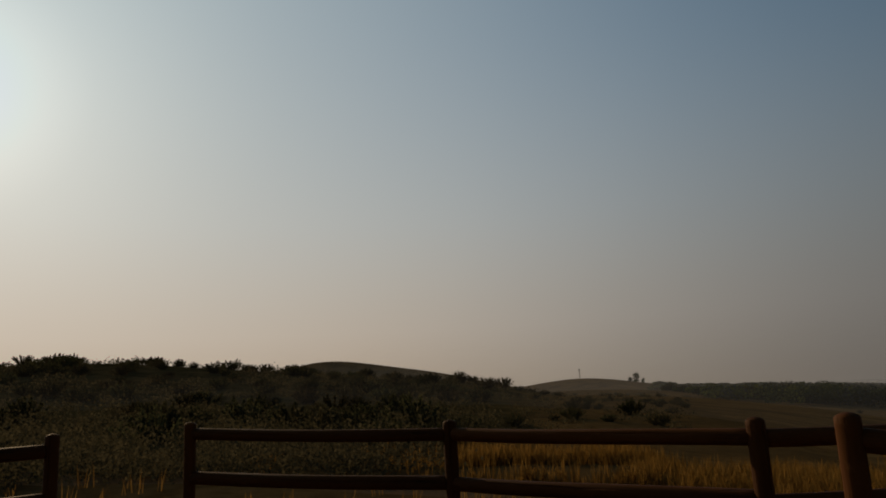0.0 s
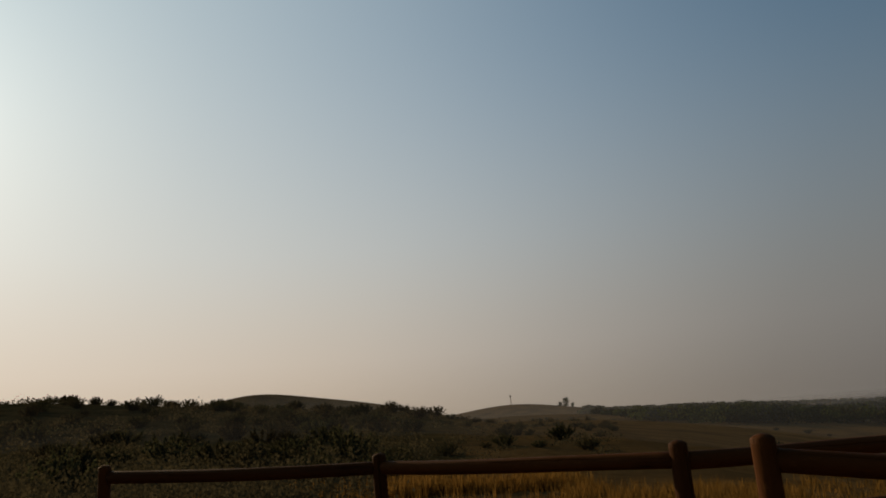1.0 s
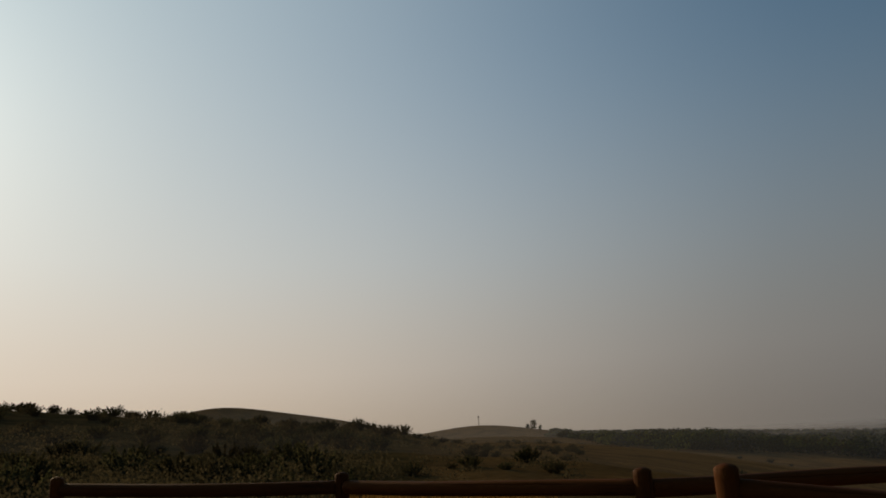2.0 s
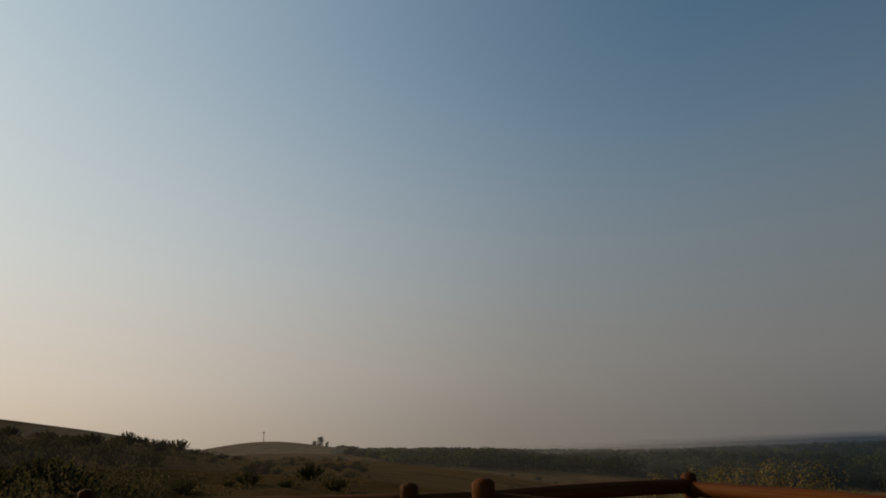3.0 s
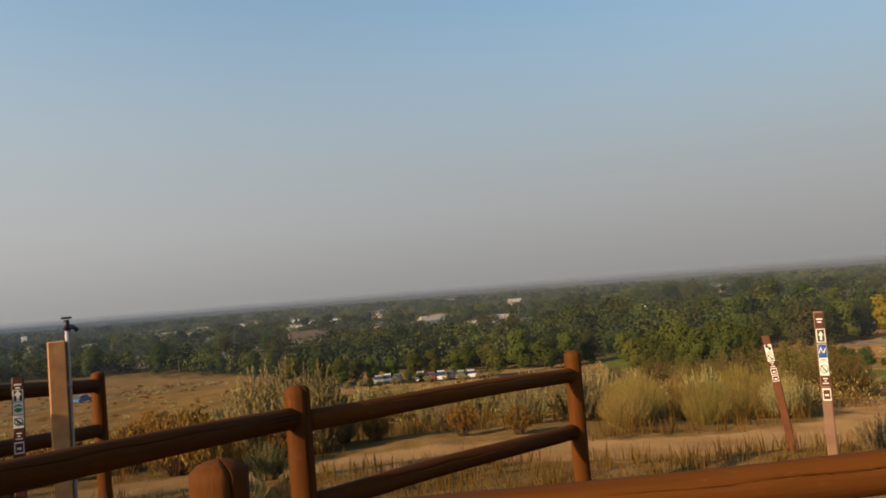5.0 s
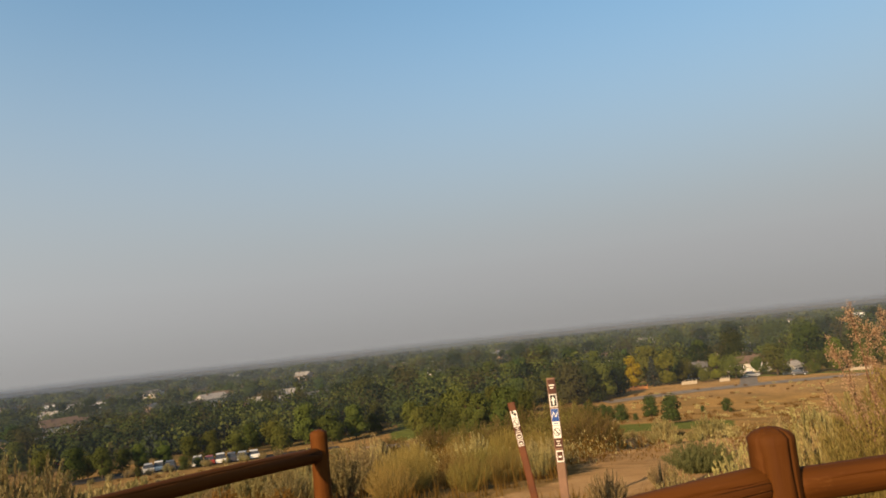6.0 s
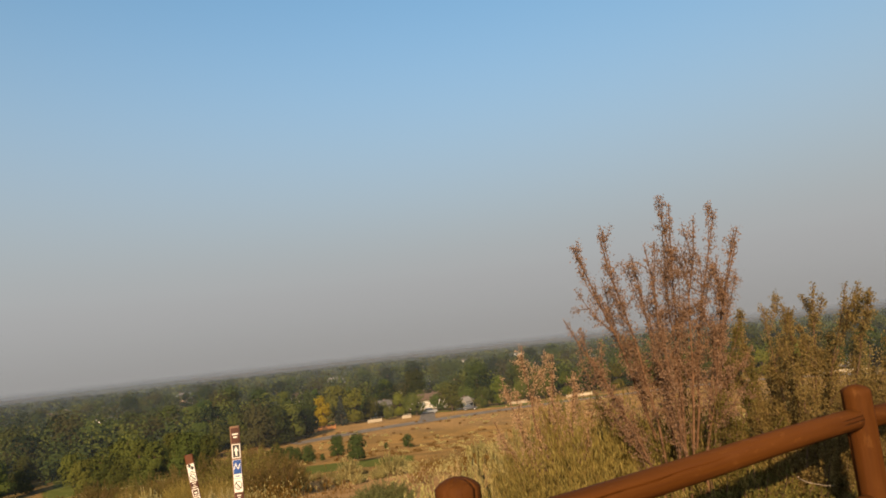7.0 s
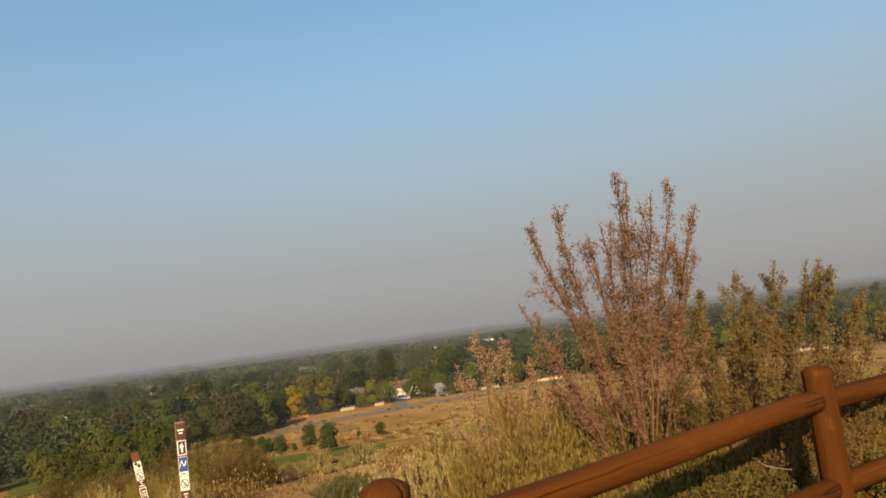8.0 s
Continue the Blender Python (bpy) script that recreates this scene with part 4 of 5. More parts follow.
for i in range(14):           # scattered shrubs in the field
    az, r = rng.uniform(-48, -12), rng.uniform(35, 200)
    x, y = pol(az, r)
    again(scrub_kinds[i % 4], x, y, rng.uniform(0.7, 1.6), i * 31)
brown_bush = [make_bush("brown_shrub", 65 + i, 1.6, 2.5, 130, 0.026, 120, M_BROWN_LEAF, "brown-olive shrub on the slope below the trail", group="brown shrubs", thick=0.01, bare=0.1, up=0.6, aspect=2.0, scatter=1.2) for i in range(2)]
for i, (az, r, s) in enumerate(((-121, 23, 1.0), (-123.3, 21.5, 0.8), (-119.2, 26, 1.15), (-116.6, 30, 1.1), (-114, 34, 1.0), (-124.2, 25, 0.7), (-111, 38, 1.0), (-107.5, 36, 0.9), (-122, 29, 1.2))):
    stand(brown_bush[i], *pol(az, r), s, az * 9) if i < 2 else again(brown_bush[i % 2], *pol(az, r), s, az * 9)
again(scrub_kinds[1], 5.7, 4.6, 0.75, 20)
green = make_bush("green_shrub", 73, 0.42, 1.0, 240, 0.009, 60, M_PALE_GREEN, "low green shrub on bare dirt", thick=0.002, bare=0.1, up=1.6, aspect=4.0, scatter=1.8, stem=M_PALE_GREEN)
stand(green, 8.0, -7.15, 1.0)
tuft = make_bush("grass_tuft", 71, 0.75, 0.7, 90, 0.03, 16, M_STRAW, "tall tuft of golden dry grass", "grass", "grass tufts", thick=0.004, bare=0.55, up=2.5)
stand(tuft, 8.6, 1.9, 1.0)
for x, y, s in ((9.2, 2.4, 1.1), (9.9, 3.2, 0.9), (9.8, 1.2, 0.8), (10.6, 2.6, 1.1), (9.4, 3.9, 1.0), (11.5, 3.4, 1.1), (8.9, 4.6, 0.9), (7.6, 4.9, 0.8), (10.8, 0.0, 0.7), (10.1, -1.2, 0.7), (9.6, -1.9, 0.6), (5.4, -5.6, 0.6), (3.0, -5.6, 0.9), (2.5, -5.6, 0.9), (2.6, -3.9, 0.6), (1.95, -4.5, 0.6), (1.7, -5.15, 0.65), (2.0, -3.85, 0.45), (1.82, -4.25, 0.45), (2.05, -3.3, 0.4), (2.3, -2.9, 0.4), (1.5, -5.3, 0.5), (1.3, -5.75, 0.5), (2.3, -4.0, 0.5), (2.0, -4.75, 0.55), (2.35, -4.45, 0.6), (1.15, -5.5, 0.7), (2.25, -3.5, 0.5), (2.5, -3.1, 0.5), (0.95, -6.4, 0.8), (1.5, -6.3, 0.8), (2.15, -5.0, 0.7), (6.9, 4.4, 0.7)):
    again(tuft, x, y, s, x * 50)



def dead_branch(x, y, z, turn, tilt, length, seed):
    """A bare grey forked branch that leans in the brush."""
    rng = np.random.default_rng(seed)
    root = empty("dead_branch", pose(x, y, z, 0, tilt, turn), "bare grey dead branch caught in low brush", "branch", "dead branches")
    stem = [np.array([length * t, 0.03 * math.sin(5 * t), 0.05 * t * t]) for t in np.linspace(0, 1, 7)]
    part("stem", Shape().tube(stem, [0.0035 * (1 - 0.8 * t) + 0.0008 for t in np.linspace(0, 1, 7)], 5), M_DEAD, root)
    for k in range(7):
        p = stem[1 + k * 5 // 7]
        way = np.array([0.8, rng.choice((-1, 1)) * rng.uniform(0.3, 0.8), rng.uniform(-0.2, 0.5)])
        q = p + way * length * rng.uniform(0.12, 0.26)
        part("twig", Shape().tube([p, (p + q) / 2 + rng.normal(0, 0.006, 3), q], [0.002, 0.0014, 0.0008], 4), M_DEAD, root)


for x, y, up, turn, tilt, length in ((1.77, -4.72, 0.60, 250, 32, 0.24), (2.30, -4.22, 0.42, 205, -32, 0.2), (2.52, -4.1, 0.3, 20, -30, 0.22)):
    dead_branch(x, y, ground_at(x, y) + up, turn, tilt, length, int(x * 100))

# dry grass, thousands of bent blades
def make_grass():
    rng = np.random.default_rng(3)
    verts, faces = [], []
    count = 0
    for tries in range(34000):
        az = rng.uniform(-178, 38) if tries % 3 else rng.uniform(-34, 6)
        r = 4.2 + 30 * rng.random() ** 1.6 if tries % 3 else rng.uniform(10.5, 16.5)
        x, y = pol(az, r)
        if az > -4 and rng.random() < 0.93:
            continue
        if az > -34 and r > 15 + 2 * noise.noise((az * 0.2, 0, 0)):
            continue
        if dirt_at(np.array([x]), np.array([y]))[0] > 0.35 or noise.noise((x * 0.45, y * 0.45, 3)) < -0.12:
            continue
        z = ground_at(x, y) - 0.02
        tall = rng.uniform(0.14, 0.42) * (1.05 if -36 < az < 6 and r > 11 else 0.55 if r < 9.5 else 0.9)
        for k in range(6):
            a = rng.uniform(0, 2 * np.pi)
            bx, by = x + rng.normal(0, 0.06), y + rng.normal(0, 0.06)
            dx, dy = np.cos(a), np.sin(a)
            w = rng.uniform(0.0025, 0.006) * (1 + r * 0.04)
            h, o = tall * rng.uniform(0.6, 1.2), tall * rng.uniform(0.1, 0.5)
            i = len(verts)
            verts += [(bx - dy * w, by + dx * w, z), (bx + dy * w, by - dx * w, z), (bx + dx * o * 0.4 + dy * w * 0.7, by + dy * o * 0.4 - dx * w * 0.7, z + h * 0.6), (bx + dx * o * 0.4 - dy * w * 0.7, by + dy * o * 0.4 + dx * w * 0.7, z + h * 0.6), (bx + dx * o, by + dy * o, z + h)]
            faces += [(i, i + 1, i + 2, i + 3), (i + 3, i + 2, i + 4)]
    me = bpy.data.meshes.new("dry_grass")
    me.from_pydata(verts, [], faces)
    me.materials.append(M_STRAW)
    tagged(new("dry_grass", me), "golden dry grass growing on the hill", "grass", kind="stuff")


make_grass()



# brush that thickens the hillside, shade in its leaf colour, too many to count
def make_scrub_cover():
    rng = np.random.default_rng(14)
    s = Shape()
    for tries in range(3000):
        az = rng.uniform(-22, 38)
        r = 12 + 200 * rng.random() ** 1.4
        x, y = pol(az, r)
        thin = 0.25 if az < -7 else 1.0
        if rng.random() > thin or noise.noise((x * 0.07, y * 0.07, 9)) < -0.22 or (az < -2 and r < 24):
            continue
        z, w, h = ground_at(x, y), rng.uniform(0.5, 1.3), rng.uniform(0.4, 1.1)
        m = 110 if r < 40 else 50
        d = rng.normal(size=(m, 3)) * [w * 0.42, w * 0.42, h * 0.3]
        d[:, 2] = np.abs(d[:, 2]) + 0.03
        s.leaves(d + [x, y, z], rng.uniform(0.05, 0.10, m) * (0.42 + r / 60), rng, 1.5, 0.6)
    ob = part("brush_cover", s, M_SAGE_SHADED)
    tagged(ob, "low brush coloured dark for the shade of the hillside", "brush", kind="stuff")


make_scrub_cover()


# pale brush and bunch grass on the slope below, too many to count
def make_slope_cover():
    rng = np.random.default_rng(15)
    pale, gold = Shape(), Shape()
    for tries in range(5200):
        az = rng.uniform(-178, -60)
        r = 15 + 215 * rng.random() ** 1.35
        x, y = pol(az, r)
        if r > tree_edge(az) - 22 or noise.noise((x * 0.09, y * 0.09, 4)) < -0.1 or dirt_at(np.array([x]), np.array([y]))[0] > 0.7 and rng.random() < 0.8:
            continue
        if on_lawn(az, r) or 130 < r < 152 and -104 < az < -83:
            continue
        z, w, h = ground_at(x, y), rng.uniform(0.35, 0.95), rng.uniform(0.25, 0.7)
        m = 110 if r < 50 else 44
        fine = 0.42 if r < 50 else 1.0
        d = rng.normal(size=(m, 3)) * [w * 0.4, w * 0.4, h * 0.35]
        d[:, 2] = np.abs(d[:, 2]) + 0.02
        (pale if rng.random() < 0.42 else gold).leaves(d + [x, y, z], rng.uniform(0.045, 0.10, m) * (0.6 + r / 120) * fine, rng, 2.0 if r > 50 else 3.4, 1.3)
    tagged(part("sage_cover", pale, M_SAGE), "pale sagebrush scattered over the slope", "brush", kind="stuff")
    tagged(part("bunch_grass", gold, M_STRAW), "golden bunch grass scattered over the slope", "grass", kind="stuff")


make_slope_cover()

# ---------------------------------------------------------------- trail signs and the hydrant post
M_STAKE = plain_material("brown_stake", (0.056, 0.0175, 0.0084), 0.6)
M_STAKE_RUST = plain_material("rust_brown_stake", (0.0805, 0.0238, 0.0063), 0.6)
M_STAKE_TAN = plain_material("tan_stake", (0.147, 0.0826, 0.0504), 0.7)
M_STICKER = plain_material("white_sticker", (0.58, 0.55, 0.50), 0.5, vary=0.06)
M_BLACK = plain_material("black_print", (0.02, 0.02, 0.02), 0.5)
M_BROWN = plain_material("brown_print", (0.049, 0.0147, 0.007), 0.5)
M_GREEN = plain_material("green_print", (0.014, 0.154, 0.049), 0.5)
M_BLUE = plain_material("blue_print", (0.014, 0.049, 0.196), 0.5)
M_LUMBER = plain_material("new_lumber", (0.294, 0.140, 0.0525), 0.75, vary=0.3, scale=9)
M_PIPE = plain_material("galvanised_pipe", (0.35, 0.35, 0.35), 0.45, 0.8)
M_IRON = plain_material("dark_iron", (0.03, 0.03, 0.035), 0.5, 0.6)


def plate(w, h, z, layer):
    """A thin plate on the stake's face, which looks to -y; higher layers lie further out."""
    return Shape().box(0, -0.004 - 0.0012 * layer, z, w, 0.0012, h)


def flat_ring(radius, wide, z, layer, n=24):
    y = -0.0052 - 0.0012 * layer
    s = Shape()
    for k, (r0, yy) in enumerate(((radius, y), (radius - wide, y))):
        s.v += [(r0 * math.cos(2 * math.pi * i / n), yy, z + r0 * math.sin(2 * math.pi * i / n)) for i in range(n)]
    s.f += [(i, (i + 1) % n, n + (i + 1) % n, n + i) for i in range(n)]
    return s


def outline(points, z, layer):
    y = -0.0052 - 0.0012 * layer
    return Shape().add([(a, y, z + b) for a, b in points], [tuple(range(len(points)))])


def disc(radius, z, layer, n=24):
    return outline([(radius * math.cos(2 * math.pi * i / n), radius * math.sin(2 * math.pi * i / n)) for i in range(n)], z, layer)


ARROW = [(-0.008, -0.035), (0.008, -0.035), (0.008, 0.002), (0.022, 0.002), (0, 0.036), (-0.022, 0.002), (-0.008, 0.002)]


def trail_marker(x, y, top, face, lean, material, width, signs, label, slim=1.0, tight=1.0):
    """A flat flexible stake with stickers; signs is a list of (kind, height)."""
    z0 = ground_at(x, y)
    m = pose(x, y, z0, 0, lean, face) @ Matrix.Diagonal((slim, 1, 1, 1))
    root = empty("trail_marker", m, label, "trail sign", "trail markers")
    tall = (top - z0) / math.cos(radians(lean))
    stake = Shape()
    w, t = width / 2, 0.004
    prof = [(-w, t), (-w * 0.75, -t), (w * 0.75, -t), (w, t), (w * 0.7, 0.001), (-w * 0.7, 0.001)]
    stake.add([(a, b, z) for z in (-0.3, tall - 0.006, tall) for a, b in prof],
              [tuple(range(5, -1, -1)), tuple(range(12, 18))] + [(6 * r + i, 6 * r + (i + 1) % 6, 6 * r + 6 + (i + 1) % 6, 6 * r + 6 + i) for r in range(2) for i in range(6)])
    part("stake", stake, material, root)
    z = tall - 0.012
    f = width * 0.84
    for kind, h in signs:
        h *= tight
        mid = z - h / 2
        base = M_STICKER
        if kind in ("title", "bars", "box"):
            base = M_BROWN
        if kind == "gap":
            z -= h
            continue
        back = part("sticker", plate(f, h - 0.004, mid, 0), base, root)
        if kind == "title":
            part("printed_bar", plate(f * 0.7, 0.010, mid + 0.012, 1), M_STICKER, back)
            part("printed_bar", plate(f * 0.45, 0.010, mid - 0.010, 1), M_STICKER, back)
        elif kind == "bars":
            for k, q in ((1, 0.5), (-1, 0.7), (0, 0.25)):
                part("printed_bar", plate(f * q, 0.007, mid + k * 0.018, 1), M_STICKER, back)
        elif kind == "arrow":
            part("panel", plate(f * 0.8, h * 0.86, mid, 1), M_BLACK, back)
            part("arrow", outline(ARROW, mid, 2), M_STICKER, back)
        elif kind == "leaf":
            part("emblem", disc(f * 0.43, mid, 1), M_GREEN, back)
            part("emblem_stroke", outline([(-0.03, -0.012), (-0.005, 0.006), (0.03, -0.004), (0.028, 0.006), (-0.004, 0.016), (-0.03, 0.0)], mid, 2), M_STICKER, back)
        elif kind == "wave":
            part("panel", plate(f * 0.94, h * 0.74, mid + h * 0.1, 1), M_BLUE, back)
            part("wavy_line", outline([(-0.03, -0.02), (-0.012, 0.018), (0.004, -0.016), (0.016, -0.010), (0.03, 0.022), (0.024, 0.026), (0.010, -0.002), (0.004, -0.004), (-0.012, 0.034), (-0.034, -0.012)], mid + h * 0.1, 2), M_STICKER, back)
            part("printed_bar", plate(f * 0.6, 0.008, mid - h * 0.38, 1), M_BLUE, back)
        elif kind == "ban":
            part("ring", flat_ring(f * 0.44, 0.006, mid, 1), M_BLACK, back)
            part("wheel", flat_ring(f * 0.15, 0.005, mid - 0.010, 1, 14), M_BLACK, back)
            part("slash", outline([(-0.028, 0.022), (-0.022, 0.028), (0.028, -0.022), (0.022, -0.028)], mid, 2), M_BLACK, back)
        elif kind == "diamonds":
            for dx, dz in ((-0.012, 0.012), (0.012, -0.010)):
                part("diamond", outline([(dx - 0.02, dz), (dx, dz - 0.02), (dx + 0.02, dz), (dx, dz + 0.02)], mid + 0.012, 1), M_BLACK, back)
            part("printed_bar", plate(f * 0.5, 0.007, mid - h * 0.36, 1), M_BLACK, back)
        elif kind == "box":
            part("frame", plate(f * 0.92, h * 0.86, mid, 1), M_STICKER, back)
            part("panel", plate(f * 0.74, h * 0.66, mid, 2), M_BROWN, back)
            part("printed_bar", plate(f * 0.4, 0.014, mid - 0.004, 3), M_STICKER, back)
        z -= h
    return root


trail_marker(5.10, 2.18, 1.071, -67, 1, M_STAKE, 0.0705, [("gap", 0.026), ("title", 0.040), ("arrow", 0.079), ("leaf", 0.084), ("ban", 0.088), ("gap", 0.018), ("bars", 0.062), ("box", 0.088)],
             "dark brown trail marker with green and white stickers")
trail_marker(5.5, -3.6, 1.012, -120, 0, M_STAKE_TAN, 0.092, [("title", 0.135), ("arrow", 0.12), ("gap", 0.01), ("wave", 0.155), ("ban", 0.115), ("bars", 0.09), ("gap", 0.01), ("box", 0.12)],
             "tan trail marker stake with blue and white stickers", 0.8, 0.91)
trail_marker(6.49, -3.86, 0.74, -119, -7.5, M_STAKE_RUST, 0.086, [("gap", 0.085), ("diamonds", 0.10), ("ban", 0.095), ("bars", 0.07), ("box", 0.085), ("box", 0.075)],
             "leaning rust-brown trail marker with black diamond sticker", 0.82, 0.82)


def hydrant_post(x, y, top):
    z0 = ground_at(x, y)
    root = empty("hydrant_post", pose(x, y, z0, 0, 0, -64), "square lumber post holding a water pipe with spigot", "post")
    part("post", Shape().box(0, 0, (top - z0) / 2 - 0.1, 0.10, 0.10, top - z0 + 0.2, bevel=0.006), M_LUMBER, root)
    h = top - z0
    pipe = Shape().tube([(0.066, 0.03, -0.2), (0.066, 0.03, h + 0.09)], [0.013, 0.013], 10)
    part("pipe", pipe, M_PIPE, root, "grey galvanised water pipe")
    head = Shape().tube([(0.066, 0.03, h + 0.06), (0.066, 0.03, h + 0.13)], [0.019, 0.017], 10).tube([(0.066, 0.03, h + 0.085), (0.105, 0.03, h + 0.08), (0.128, 0.03, h + 0.055)], [0.016, 0.014, 0.014], 8)
    spigot = part("spigot", head, M_IRON, root, "dark iron spigot", smooth=True)
    part("handle", Shape().box(0.066, 0.03, h + 0.142, 0.062, 0.012, 0.014, bevel=0.003), M_IRON, spigot)
    part("strap", Shape().box(0.045, 0.03, h * 0.8, 0.07, 0.05, 0.02), M_PIPE, root)


hydrant_post(4.93, 1.83, 1.29)

# ---------------------------------------------------------------- the valley town


def reach(az, el, far=900):
    """How far off the ground lies in that direction, seen from the hilltop at that angle."""
    for i in range(10, far):
        x, y = pol(az, i)
        if (ground_at(x, y) - 1.5) / i > math.tan(radians(el)) and i > 40:
            return float(i)
    return float(far)


def strip(name, line, width, material, label, category, lift=0.04):
    """A paved band draped over the ground."""
    pts = []
    for (ax, ay), (bx, by) in zip(line, line[1:]):
        n = max(2, int(math.hypot(bx - ax, by - ay) / 3))
        pts += [(ax + (bx - ax) * k / n, ay + (by - ay) * k / n) for k in range(n)]
    pts.append(line[-1])
    s = Shape()
    for i, (x, y) in enumerate(pts):
        a, b = pts[max(i - 1, 0)], pts[min(i + 1, len(pts) - 1)]
        dx, dy = b[0] - a[0], b[1] - a[1]
        q = math.hypot(dx, dy)
        for k in range(5):
            off = (k / 4 - 0.5) * width
            px, py = x - dy / q * off, y + dx / q * off
            s.v.append((px, py, ground_at(px, py) + lift))
    for i in range(len(pts) - 1):
        s.f += [(5 * i + k, 5 * i + k + 1, 5 * i + 6 + k, 5 * i + 5 + k) for k in range(4)]
    return tagged(part(name, s, material), label, category, kind="structure")


M_ROAD = plain_material("worn_asphalt", (0.165, 0.138, 0.110), 1.0, vary=0.25, scale=0.5)
M_CONCRETE = plain_material("concrete", (0.252, 0.224, 0.203), 0.9, vary=0.2, scale=0.5)
strip("road", [town(az, 216 + 0.6 * (-126 - az)) for az in range(-178, -121, 3)], 7, M_ROAD, "grey asphalt street along the foot of the hill", "road")
strip("side_street", [town(-134.5, 225), town(-134.5, 250), town(-134.9, 280)], 4.5, M_ROAD, "grey asphalt side street running between the houses", "road", 0.06)
strip("parking_lot", [pol(az, 141) for az in (-84, -88, -92, -96, -100, -103)], 12, M_LOT, "asphalt parking lot below the hill", "parking")
strip("path", [pol(-105.3, 104), pol(-106.5, 95), pol(-108.2, 79), pol(-110, 72), pol(-112, 67)], 2.6, M_CONCRETE, "pale concrete path through the park", "path")

M_ROOFS = [plain_material("grey_shingle", (0.088, 0.084, 0.08), 0.95, vary=0.3, scale=3), plain_material("brown_shingle", (0.104, 0.072, 0.052), 0.95, vary=0.3, scale=3),
           plain_material("pale_roof", (0.240, 0.220, 0.200), 0.9, vary=0.2, scale=2), plain_material("red_tile", (0.288, 0.08, 0.032), 0.9, vary=0.25, scale=3)]
M_WALLS = [plain_material("white_siding", (0.50, 0.46, 0.40), 0.8, vary=0.08, scale=1), plain_material("cream_stucco", (0.34, 0.28, 0.20), 0.9, vary=0.12, scale=1),
           plain_material("tan_siding", (0.24, 0.175, 0.125), 0.9, vary=0.15, scale=1), plain_material("grey_siding", (0.26, 0.26, 0.26), 0.9, vary=0.12, scale=1)]
M_PANE = plain_material("window_glass", (0.03, 0.035, 0.045), 0.12, vary=0.1)
M_TRIM = plain_material("white_trim", (0.75, 0.73, 0.70), 0.6, vary=0.05)
M_BOARD = plain_material("orange_board", (0.322, 0.140, 0.0525), 0.9, vary=0.3, scale=2)


def house(x, y, turn, w, d, h, wall, roof, label):
    """A gabled house: its ridge runs along x, the gables look to -x and +x."""
    root = empty("house", pose(x, y, ground_at(x, y) - 0.2, 0, 0, turn), label, "house", "valley houses")
    rise = d * 0.26
    body = Shape().add([(sx * w / 2, sy * d / 2, z) for z in (-0.8, h) for sx, sy in ((-1, -1), (1, -1), (1, 1), (-1, 1))] + [(-w / 2, 0, h + rise), (w / 2, 0, h + rise)],
                       [(0, 1, 5, 4), (2, 3, 7, 6), (1, 2, 6, 9, 5), (3, 0, 4, 8, 7), (4, 5, 9, 8), (6, 7, 8, 9)])
    part("wall", body, wall, root)
    over, thick = 0.45, 0.18
    slab = Shape()
    for s in (-1, 1):
        ex, ey = w / 2 + over, s * (d / 2 + over)
        ez = h - over * rise / (d / 2)
        verts = [(-ex, ey, ez + 0.03), (ex, ey, ez + 0.03), (ex, 0, h + rise + 0.03), (-ex, 0, h + rise + 0.03)]
        verts += [(a, b, c + thick) for a, b, c in verts]
        slab.add(verts, [(3, 2, 1, 0), (4, 5, 6, 7), (0, 1, 5, 4), (1, 2, 6, 5), (2, 3, 7, 6), (3, 0, 4, 7)])
    part("roof", slab, roof, root)
    for sx in (-1, 1):
        win = part("window", Shape().box(sx * (w / 2 + 0.03), d * 0.12 * sx, h * 0.55, 0.1, 1.5, 1.3), M_TRIM, root)
        part("pane", Shape().box(sx * (w / 2 + 0.07), d * 0.12 * sx, h * 0.55, 0.06, 1.25, 1.05), M_PANE, win)
    for sy in (-1, 1):
        for k in (-0.3, 0.05, 0.32):
            win = part("window", Shape().box(k * w, sy * (d / 2 + 0.03), h * 0.55, 1.6, 0.1, 1.3), M_TRIM, root)
            part("pane", Shape().box(k * w, sy * (d / 2 + 0.07), h * 0.55, 1.35, 0.06, 1.05), M_PANE, win)
    part("door", Shape().box(-0.12 * w, d / 2 + 0.04, 1.05, 1.0, 0.1, 2.1), M_BOARD, root)
    part("chimney", Shape().box(w * 0.22, d * 0.12, h + rise * 0.9, 0.7, 0.7, 1.4, bevel=0.05), M_ROOFS[1], root)
    return root


